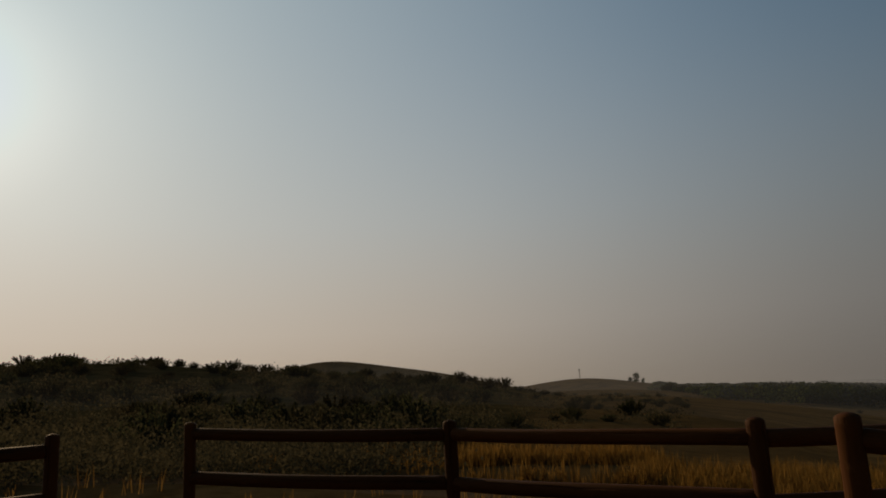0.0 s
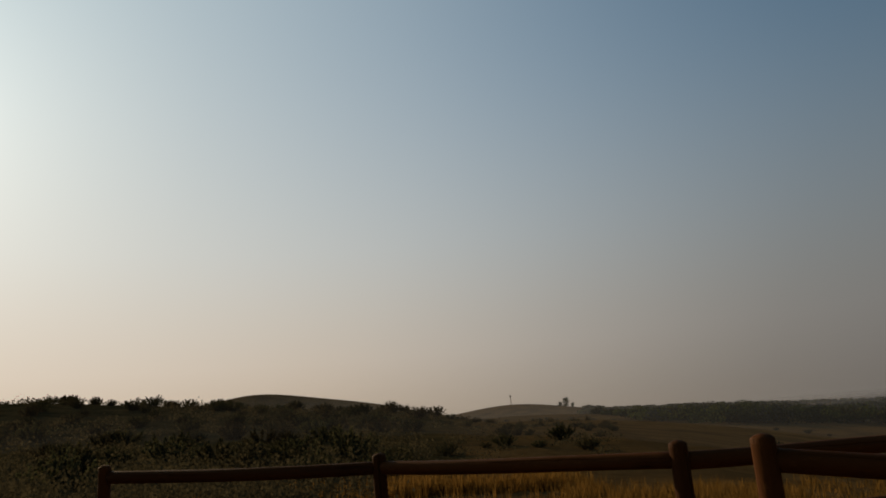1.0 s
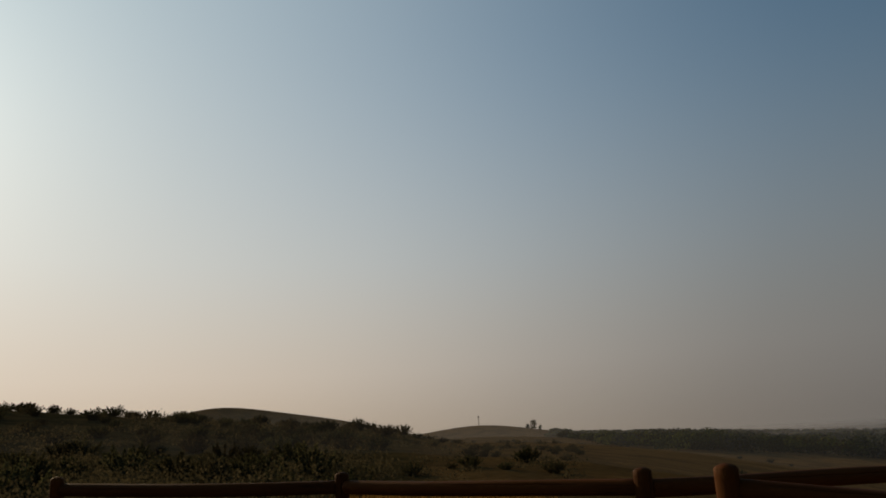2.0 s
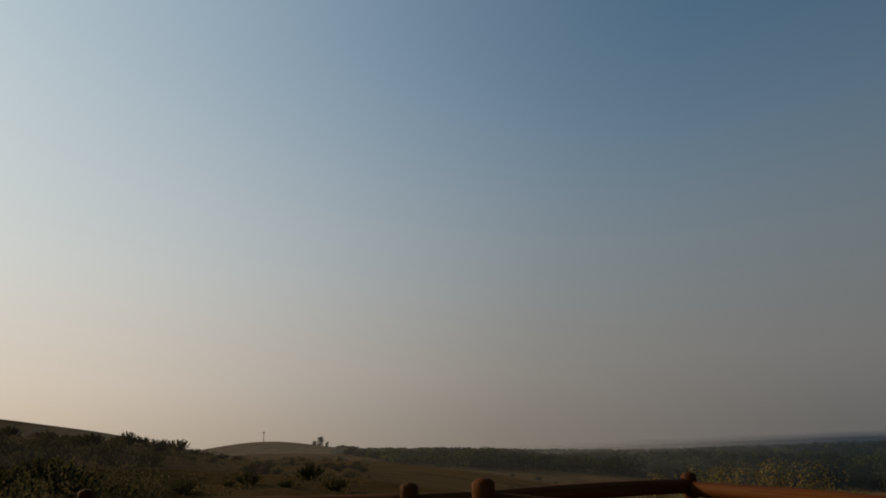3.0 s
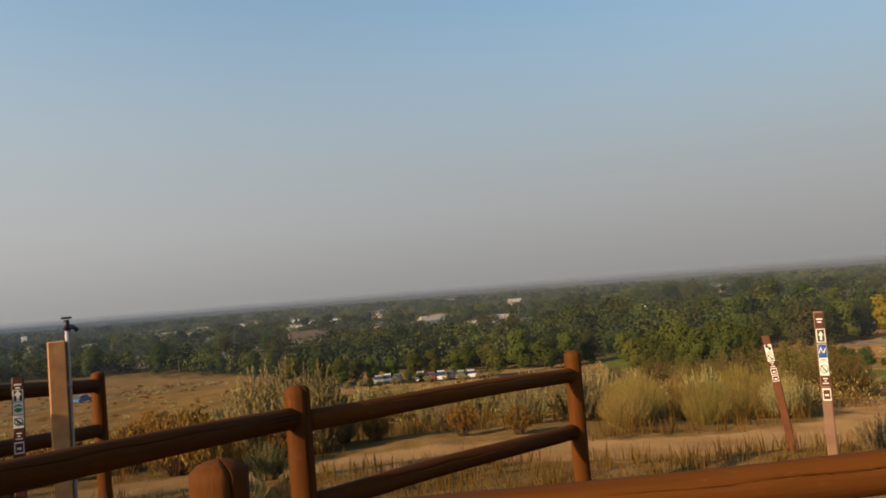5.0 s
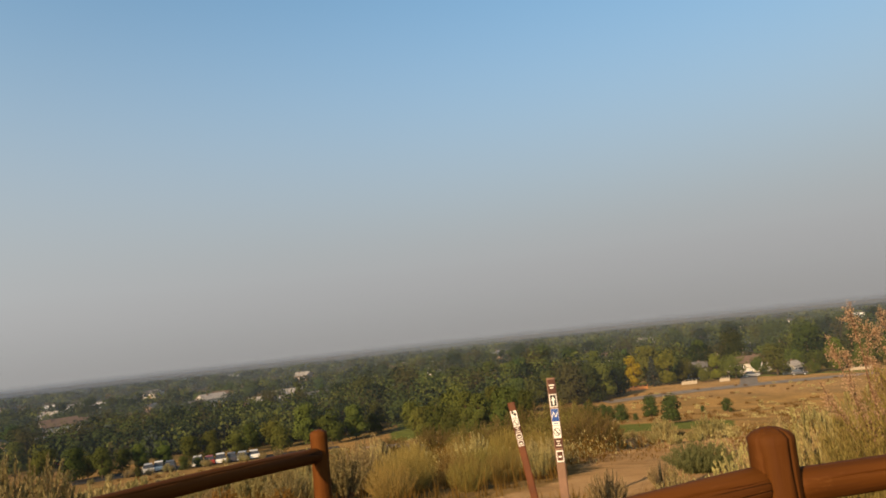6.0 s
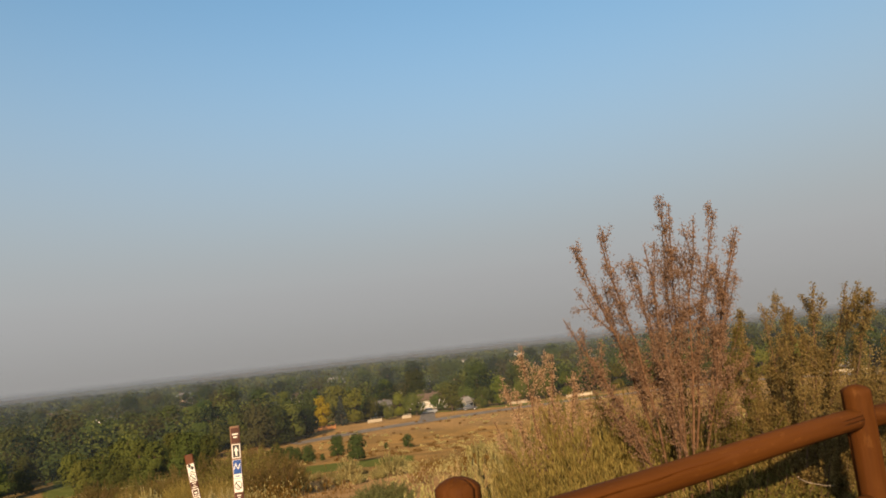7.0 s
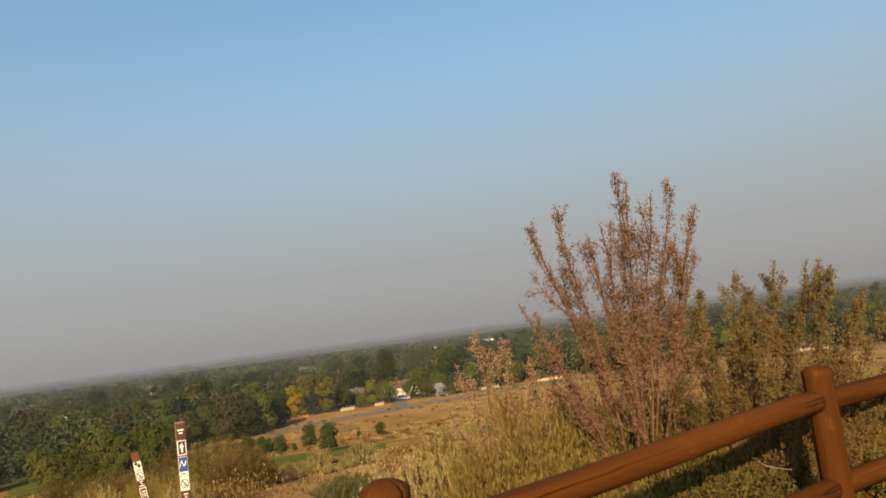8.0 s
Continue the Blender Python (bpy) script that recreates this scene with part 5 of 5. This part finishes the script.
clear = []          # (az, r, half angle) kept free of trees so that the thing shows
rng = random.Random(21)
known = [(-77.5, 272, 0, 0, 9, 7), (-82.2, 262, 1, 2, 13, 9), (-84.6, 330, 1, 1, 12, 8), (-75.3, 300, 0, 0, 8, 7), (-80.0, 275, 2, 0, 13, 9), (-114.8, 262, 2, 3, 10, 9), (-101.5, 330, 0, 0, 12, 9), (-105.5, 340, 3, 0, 13, 9),
         (-96.3, 300, 2, 1, 11, 8), (-98.4, 330, 0, 2, 10, 8), (-108.5, 290, 2, 1, 14, 9), (-130.8, 278, 3, 0, 10, 8), (-134.6, 290, 0, 1, 15, 9), (-137.5, 256, 0, 2, 6, 5), (-139.8, 300, 2, 0, 12, 9), (-143.5, 300, 1, 0, 13, 9),
         (-165.8, 285, 0, 0, 15, 9), (-168.8, 300, 3, 0, 13, 9), (-120.5, 300, 3, 0, 13, 9), (-71.5, 300, 2, 1, 12, 8), (-68.0, 315, 0, 0, 9, 7), (-88.5, 340, 0, 1, 12, 9), (-92.5, 360, 1, 0, 12, 9)]
for az, r, wall, roof, w, d in known:
    if az > -125:
        clear.append((az, r, math.degrees(w * 0.2 / r)))
    col, top = ("white", "cream", "tan", "grey")[wall], ("grey", "brown", "pale", "red")[roof]
    house(*(town(az, r) if az < -119 else pol(az, r)), az + rng.choice((0, 90, 60, 20)), w * 0.8, d * 0.8, rng.uniform(2.8, 3.6), M_WALLS[wall], M_ROOFS[roof], f"{col} house with {top} gabled roof among trees")
for k in range(52):
    az, r = rng.uniform(-174, -60), rng.uniform(320, 620)
    wall, roof = rng.choice((0, 0, 0, 1, 2, 3)), rng.choice((0, 1, 2, 2))
    col, top = ("white", "cream", "tan", "grey")[wall], ("grey", "brown", "pale", "red")[roof]
    clear.append((az, r, 0.3))
    house(*pol(az, r), rng.uniform(0, 180), rng.uniform(10, 15), rng.uniform(8, 10), rng.uniform(3.0, 4.2), M_WALLS[wall], M_ROOFS[roof], f"{col} house with {top} gabled roof among trees")


def shed(az, r, w, d, h, label, roof=2):
    """A long flat commercial building with a parapet and a band of windows."""
    x, y = pol(az, r)
    root = empty("warehouse", pose(x, y, ground_at(x, y) - 0.3, 0, 0, az), label, "building", "far buildings")
    part("wall", Shape().box(0, 0, h / 2, w, d, h, bevel=0.1), M_TRIM, root)
    part("roof", Shape().box(0, 0, h + 0.22, w * 1.02, d * 1.02, 0.4, bevel=0.1), M_ROOFS[roof], root)
    for k in range(6):
        part("window", Shape().box((k - 2.5) * w / 6.5, -d / 2 - 0.04, h * 0.4, w / 9, 0.1, h * 0.3), M_PANE, root)
    clear.append((az, r, math.degrees(w * 0.4 / r)))


shed(-60.9, 610, 37, 20, 3.6, "long white warehouse roof in the far valley")
shed(-64.2, 640, 4, 4, 8.5, "white block building in the far valley")
shed(-85.2, 540, 24, 14, 3.8, "white flat commercial building in the valley")
shed(-82.9, 560, 8, 9, 5, "small white commercial building in the valley")
shed(-79.6, 600, 18, 12, 3.8, "low white commercial building in the valley")
shed(-72.5, 640, 18, 12, 3.6, "low white commercial building in the valley")
shed(-95.0, 900, 26, 18, 5, "white commercial building far off in haze")
shed(-142.0, 700, 14, 10, 4.5, "white commercial building far off in haze")


def board_fence(az0, az1, r, material, label):
    a, b = (town(az0, r), town(az1, r)) if az0 < -119 else (pol(az0, r), pol(az1, r))
    root = empty("board_fence", Matrix.Translation((*a, ground_at(*a))), label, "fence", "town fences")
    n = max(4, int(math.hypot(b[0] - a[0], b[1] - a[1]) / 2.4))
    turn = math.degrees(math.atan2(b[1] - a[1], b[0] - a[0]))
    span = math.hypot(b[0] - a[0], b[1] - a[1]) / n
    me = Shape().box(0, 0, 0.4, span - 0.08, 0.05, 0.9, bevel=0.01).mesh("panel", material)
    for k in range(n):
        x, y = a[0] + (b[0] - a[0]) * (k + 0.5) / n, a[1] + (b[1] - a[1]) * (k + 0.5) / n
        pan = part("panel", me, material, root)
        pan.matrix_local = root.matrix_world.inverted() @ pose(x, y, ground_at(x, y), 0, 0, turn)
        post = part("post", Shape().box(0, 0, 0.6, 0.12, 0.12, 1.4, bevel=0.01), material, root)
        post.matrix_local = root.matrix_world.inverted() @ pose(x + math.cos(radians(turn)) * span / 2, y + math.sin(radians(turn)) * span / 2, ground_at(x, y), 0, 0, turn)
    clear.append(((az0 + az1) / 2, r, abs(az1 - az0) / 2))


board_fence(-125.9, -127.3, 246, M_BOARD, "orange sunlit wooden board fence by the street")
board_fence(-129.8, -130.9, 247, M_WALLS[1], "cream fence panels along the street")
board_fence(-132.5, -133.2, 246, M_WALLS[1], "cream fence panels along the street")
board_fence(-141.0, -142.4, 248, M_WALLS[1], "cream fence panels along the street")
board_fence(-145.5, -147.5, 248, M_WALLS[1], "cream fence panels along the street")
board_fence(-163.4, -166.6, 250, M_WALLS[1], "cream fence panels along the street")
board_fence(-79.2, -80.2, 240, M_BOARD, "orange sunlit wooden board fence by houses")
board_fence(-84.0, -85.2, 240, M_BOARD, "orange sunlit wooden board fence by houses")
board_fence(-113.8, -115.2, 236, M_BOARD, "orange sunlit wooden board fence by houses")

M_TYRE, M_RIM = plain_material("tyre", (0.02, 0.02, 0.02), 0.9), plain_material("alloy", (0.5, 0.5, 0.5), 0.35, 0.8)
M_LAMP = plain_material("lamp_glass", (0.7, 0.68, 0.6), 0.2, vary=0.05)
PAINTS = {"white": (0.55, 0.53, 0.50), "silver": (0.28, 0.28, 0.28), "red": (0.20, 0.025, 0.02), "dark": (0.04, 0.04, 0.05), "blue": (0.05, 0.10, 0.24)}
M_PAINTS = {k: plain_material(k + "_car_paint", v, 0.3, vary=0.05) for k, v in PAINTS.items()}


def car(x, y, turn, colour, tall=1.5, length=4.6):
    root = empty("car", pose(x, y, ground_at(x, y) + 0.05, 0, 0, turn), f"parked {colour} car on the asphalt below", "car", "parked cars")
    l, w = length / 2, 0.9
    side = [(-l, 0.35), (-l, 0.75), (-l + 0.25, 0.95), (-l * 0.35, 1.0), (l * 0.4, 0.98), (l - 0.1, 0.85), (l, 0.6), (l, 0.35)]
    s = Shape()
    n = len(side)
    s.add([(a, k * w * (1 if 0.5 < b < 0.9 else 0.94), b) for k in (-1, 1) for a, b in side], [tuple(range(n)), tuple(range(2 * n - 1, n - 1, -1))] + [((i + 1) % n, i, n + i, n + (i + 1) % n) for i in range(n)])
    part("body", s, M_PAINTS[colour], root)
    cab = [(-l + 0.35, 0.97, 0.86), (-l * 0.6, tall, 0.70), (l * 0.12, tall, 0.70), (l * 0.5, 0.97, 0.86)]
    part("cabin", Shape().add([(a, k * c, b) for k in (-1, 1) for a, b, c in cab], [(0, 1, 2, 3), (7, 6, 5, 4)] + [((i + 1) % 4, i, 4 + i, 4 + (i + 1) % 4) for i in range(4)]), M_PANE, root, "dark glass cabin")
    part("roof", Shape().box(-l * 0.24, 0, tall + 0.02, l * 0.7, 1.38, 0.06, bevel=0.02), M_PAINTS[colour], root)
    for sx in (-0.62, 0.62):
        for sy in (-1, 1):
            wheel = part("wheel", Shape().tube([(sx * l, sy * 0.72, 0.33), (sx * l, sy * 0.93, 0.33)], [0.33, 0.33], 14), M_TYRE, root)
            part("rim", Shape().tube([(sx * l, sy * 0.90, 0.33), (sx * l, sy * 0.945, 0.33)], [0.2, 0.19], 10), M_RIM, wheel)
    for sy in (-1, 1):
        part("headlight", Shape().box(l - 0.02, sy * 0.62, 0.68, 0.08, 0.34, 0.14, bevel=0.02), M_LAMP, root)


for az, r, colour, tall in ((-89.2, 139, "silver", 1.5), (-89.95, 141, "white", 1.6), (-90.7, 140, "dark", 1.5), (-92.6, 138, "white", 1.75), (-93.4, 139, "red", 1.5), (-94.2, 138, "white", 1.7), (-95.0, 139, "dark", 1.5), (-95.8, 139, "silver", 1.5), (-96.6, 140, "white", 1.45)):
    car(*pol(az, r), az + 90 + rng.uniform(-6, 6), colour, tall)
for i in range(15):          # sage along the near edge of the lot
    again(far_sage[i % 2], *pol(-85.5 - i * 0.88 - 0.3 * (i % 3), 131 + (i * 5) % 4), 1.2 + 0.25 * (i % 3), i * 70)
car(*pol(-67.7, reach(-67.7, -6.4)), -20, "blue", 1.7)
car(*pol(-83.5, 205), 20, "red", 1.7)
for az, r, colour, tall in ((-134.75, 258, "silver", 1.6), (-137.9, 246, "dark", 1.5)):
    car(*town(az, r), az, colour, tall)


def pole(az, r, tall, label, name="utility_pole", thick=0.13):
    x, y = pol(az, r)
    root = empty(name, pose(x, y, ground_at(x, y), 0, 0, az), label, "pole")
    part("shaft", Shape().tube([(0, 0, -0.3), (0, 0, tall)], [thick, thick * 0.75], 8), M_BARK, root)
    part("crossarm", Shape().box(0, 0, tall - 0.5, thick * 8, thick, thick * 1.3), M_BARK, root)
    part("head", Shape().box(0, 0, tall + 0.05, thick * 3.2, thick * 2, thick * 4, bevel=0.03), M_IRON, root)


pole(-14.2, 470, 5.4, "thin dark mast standing on the bare hill", "mast", 0.22)
pole(-74.2, 205, 7, "weathered pole at the edge of the field")
pole(-116.0, 420, 12, "thin pole rising above the trees")
pole(-133.9, 238, 3.0, "small white sign pole beside the street", "street_sign", 0.06)

# ---------------------------------------------------------------- trees of the valley
oaks = [make_tree("valley_tree", 200 + i, 10 + i % 3, 10 + (i * 2) % 4, "round", (M_TREE, M_GROVES[0], M_TREE, M_GROVES[3], M_GROVES[1])[i], "dark green leafy tree in the valley town", "valley trees") for i in range(5)]
limes = [make_tree("valley_tree", 220 + i, 9, 8, "round", M_TREE_LIGHT, "light green leafy tree in the valley town", "valley trees") for i in range(3)]
poplars = [make_tree("poplar", 230 + i, 13, 6.5, "poplar", M_TREE, "tall narrow dark green tree in the valley", "valley trees") for i in range(2)]
spruces = [make_tree("spruce", 240 + i, 10, 5, "spruce", M_SPRUCE, "grey-green spruce among the houses", "valley trees") for i in range(2)]
yellow = make_tree("yellow_tree", 250, 10, 6.5, "round", M_TREE_YELLOW, "bright yellow leafy tree beside the street", "valley trees")
young = make_tree("young_tree", 251, 5, 4, "round", M_GROVES[1], "young dark green tree on the dry slope", "young trees")
willow = [make_tree("willow_tree", 260 + i, 5.5, 6, "round", M_WILLOW, "pale olive-tan willow below the trail", "willows", 0.036) for i in range(2)]
used = set()


def plant(src, x, y, s, turn):
    if src.name in used:
        return again(src, x, y, s, turn, 0.2)
    used.add(src.name)
    return stand(src, x, y, s, turn, 0.2)


def in_the_way(az, r, near=14, wide=0.25):
    return any(abs(az - a) < h + wide and q - near < r < q + 7 for a, q, h in clear)


plant(yellow, *town(-126.4, 257), 0.95, 0)
clear.append((-126.4, 214, 1.1))
round_tree = make_tree("shade_tree", 252, 8, 9.2, "round", M_TREE_LIGHT, "dense round green tree behind the street", "street trees")
gold_tree = make_tree("shade_tree", 253, 9.5, 7, "round", M_TREE_GOLD, "yellow-green leafy tree behind the street", "street trees")
for az, r, src, s in ((-133.7, 252, round_tree, 0.92), (-136.5, 252, round_tree, 1.12), (-138.9, 251, round_tree, 0.85), (-143.8, 255, round_tree, 1.0), (-125.0, 255, round_tree, 1.0), (-123.6, 250, round_tree, 0.95), (-131.5, 249, round_tree, 0.5), (-127.8, 256, spruces[0], 0.9),
                      (-130.0, 262, round_tree, 0.85), (-132.4, 260, gold_tree, 0.8), (-131.0, 268, round_tree, 0.6), (-135.4, 266, round_tree, 0.7), (-137.7, 268, round_tree, 0.85), (-142.0, 258, round_tree, 0.9), (-128.9, 254, gold_tree, 1.05), (-140.3, 252, gold_tree, 0.98), (-145.6, 256, gold_tree, 0.9), (-149.5, 254, gold_tree, 1.0), (-152, 256, round_tree, 0.95), (-156, 254, round_tree, 1.05), (-160, 256, gold_tree, 0.9), (-162.6, 254, gold_tree, 1.05), (-164.6, 262, round_tree, 1.0), (-166.3, 258, gold_tree, 0.95), (-168.6, 256, gold_tree, 1.0), (-171, 258, round_tree, 1.1)):
    plant(src, *town(az, r), s, az * 31)
    clear.append((az, r, 1.0))
clear += [(-134.7, 290, 0.7), (-106.0, 186, 1.2), (-106.0, 168, 1.2)]
for i, az in enumerate((-123.2, -129.9, -132.4, -141.9, -147.6, -154, -158, -161.8, -166.4)):
    plant((limes + oaks)[i * 3 % 8], *town(az, 262 + (i * 7) % 11), 0.62 + 0.07 * (i % 4), az * 13)
for az, r, s in ((-128.95, 76, 0.60), (-127.4, 107, 0.68), (-125.2, 87, 0.47), (-123.8, 98, 0.5), (-132.8, 126, 0.5), (-131.1, 134, 0.25), (-126.2, 100, 0.22), (-122.8, 104, 0.6), (-124.3, 103, 0.45), (-145, 190, 0.6)):
    plant(young, *pol(az, r), s, az * 20)
for i, (az, r, s) in enumerate(((-43.8, 70, 0.85), (-46.3, 62, 0.95), (-48.6, 66, 1.1), (-50.6, 60, 1.05), (-52.6, 58, 1.1), (-54.6, 60, 1.15), (-56.4, 66, 0.95), (-58.2, 76, 0.7))):
    plant(willow[i % 2], *pol(az, r), s, az * 33)
for i, (az, r, s) in enumerate(((-118.6, 192, 1.05), (-120.1, 184, 1.0), (-121.5, 178, 1.05), (-122.7, 180, 0.95), (-123.9, 184, 1.0), (-125.0, 190, 0.7), (-117.4, 188, 0.9))):
    plant((oaks[1], limes[0], oaks[3], oaks[0], limes[1])[i % 5], *pol(az, r), s, az * 41)          # at the far edge of the dry slope
for i, (az, r, s) in enumerate(((-18.45, 455, 0.55), (-18.0, 457, 0.27), (-18.95, 453, 0.26))):
    plant(oaks[i], *pol(az, r), s, 0)
for i, (az, r, s) in enumerate(((-116.4, 112, 0.72), (-114.2, 128, 0.7), (-111.8, 118, 0.5), (-109.6, 132, 0.62), (-113.2, 140, 0.8), (-110.6, 146, 0.75), (-117.8, 130, 0.7), (-115.4, 146, 0.85), (-112.2, 150, 1.0), (-108.9, 168, 0.75), (-106, 172, 0.8), (-118.5, 178, 0.9), (-116.5, 165, 0.8), (-100.6, 165, 0.95), (-98.2, 163, 0.78), (-79.6, 190, 0.8), (-80.9, 182, 0.8), (-82.5, 165, 0.72), (-84.4, 142, 0.66), (-86.2, 141, 0.58), (-85.3, 146, 0.55), (-87.5, 150, 0.5), (-88.6, 152, 0.52), (-90.2, 154, 0.52), (-92.0, 153, 0.6), (-93.6, 155, 0.62), (-95.4, 156, 0.6), (-91.6, 132, 0.26), (-88.5, 130, 0.2), (-92.6, 134, 0.24), (-98.6, 146, 0.6), (-96.4, 168, 0.65), (-102.5, 158, 0.8), (-104.4, 164, 0.85))):
    plant(limes[i % 3], *pol(az, r), s, az * 9)
    clear.append((az, r, 0.3))

rng = random.Random(12)
spots = []
for tries in range(9000):
    az = rng.uniform(-176, -62)
    lo = float(tree_edge(az))
    r = lo + 14 + (430 - lo) * rng.random() ** 1.3
    x, y = pol(az, r)
    gap = 8.5
    if in_the_way(az, r) or any((x - a) ** 2 + (y - b) ** 2 < gap * gap for a, b in spots):
        continue
    spots.append((x, y))
    kind = rng.random()
    src = rng.choice(oaks) if kind < 0.62 else rng.choice(limes) if kind < 0.84 else rng.choice(poplars) if kind < 0.93 else rng.choice(spruces)
    plant(src, x, y, rng.uniform(0.75, 1.35) if az < -104 else rng.uniform(0.5, 0.95), rng.uniform(0, 360))
    if len(spots) >= 300:
        break
for src in (*oaks, *limes, *poplars, *spruces):
    if src.name not in used:
        plant(src, *pol(-100 - len(used), 380), 0.8, 0)


def make_woods():
    """The rest of the town's trees, as far as the smoke lets one see."""
    rng = np.random.default_rng(17)
    groves = [Shape() for _ in M_GROVES]
    for tries in range(17000):
        az = rng.uniform(-179, -19.6)
        lo = float(tree_edge(az))
        start = lo + rng.uniform(-15, 15) if az > -60 else lo + 16
        r = start + (2000 - start) * rng.random() ** 1.5
        if in_the_way(az, r, 45, 0.1):
            continue
        x, y = pol(az, r)
        if r < 450 and any(abs(x - a) < 4.5 and abs(y - b) < 4.5 for a, b in spots):
            continue
        if noise.noise((x * 0.012, y * 0.012, 2)) < -0.33 and r > 500:
            continue
        z = ground_at(x, y)
        big = 1.0 if r < 600 else 1.0 + (r - 600) / 700
        w, h = rng.uniform(3.2, 6.0) * big, rng.uniform(6, 12) if r < 600 and az < -104 else rng.uniform(4.5, 9)
        if az > -60:          # the near edge of the woods, low along the field
            top = np.interp(az, [-60, -45, -36, -32, -27, -20], [-0.95, -1.1, -1.1, -0.55, -0.4, -0.05]) - abs(rng.normal(0, 0.3))
            h = min(max(1.5 + r * math.tan(radians(top)) - z, 1.5), h)
            w = min(w, 0.75 * h + 0.8)
        m = 150 if r < 380 else 60 if r < 700 else 26
        d = rng.normal(size=(m, 3))
        d /= np.linalg.norm(d, axis=1)[:, None]
        if r < 700:          # a crown of a few rounded boughs
            boughs = rng.normal(0, 0.36, (6, 3))
            pick = boughs[rng.integers(0, 6, m)]
            shell = pick + d * rng.uniform(0.58, 0.68, (m, 1))
        else:
            shell = d * rng.uniform(0.6, 1.05, (m, 1))
        c = np.array([x, y, z + h * 0.55]) + shell * [w, w, h * 0.47]
        size = rng.uniform(0.8, 1.3, m) * (0.74 if r < 380 else 1.25 if r < 700 else 2.2 * big)
        which = int(rng.choice(5, p=[0.24, 0.36, 0.20, 0.12, 0.08]))
        groves[which].leaves(c, size, rng, 1.2, 0.0, d * [1, 1, 1.3] + shell * 0.7, 0.12)
    names = ("deep green", "green", "yellow-green", "olive-brown", "grey-green")
    for grove, mat, tone in zip(groves, M_GROVES, names):
        tagged(part("woods", grove, mat), f"dense {tone} trees filling the hazy valley", "trees", kind="stuff")


make_woods()
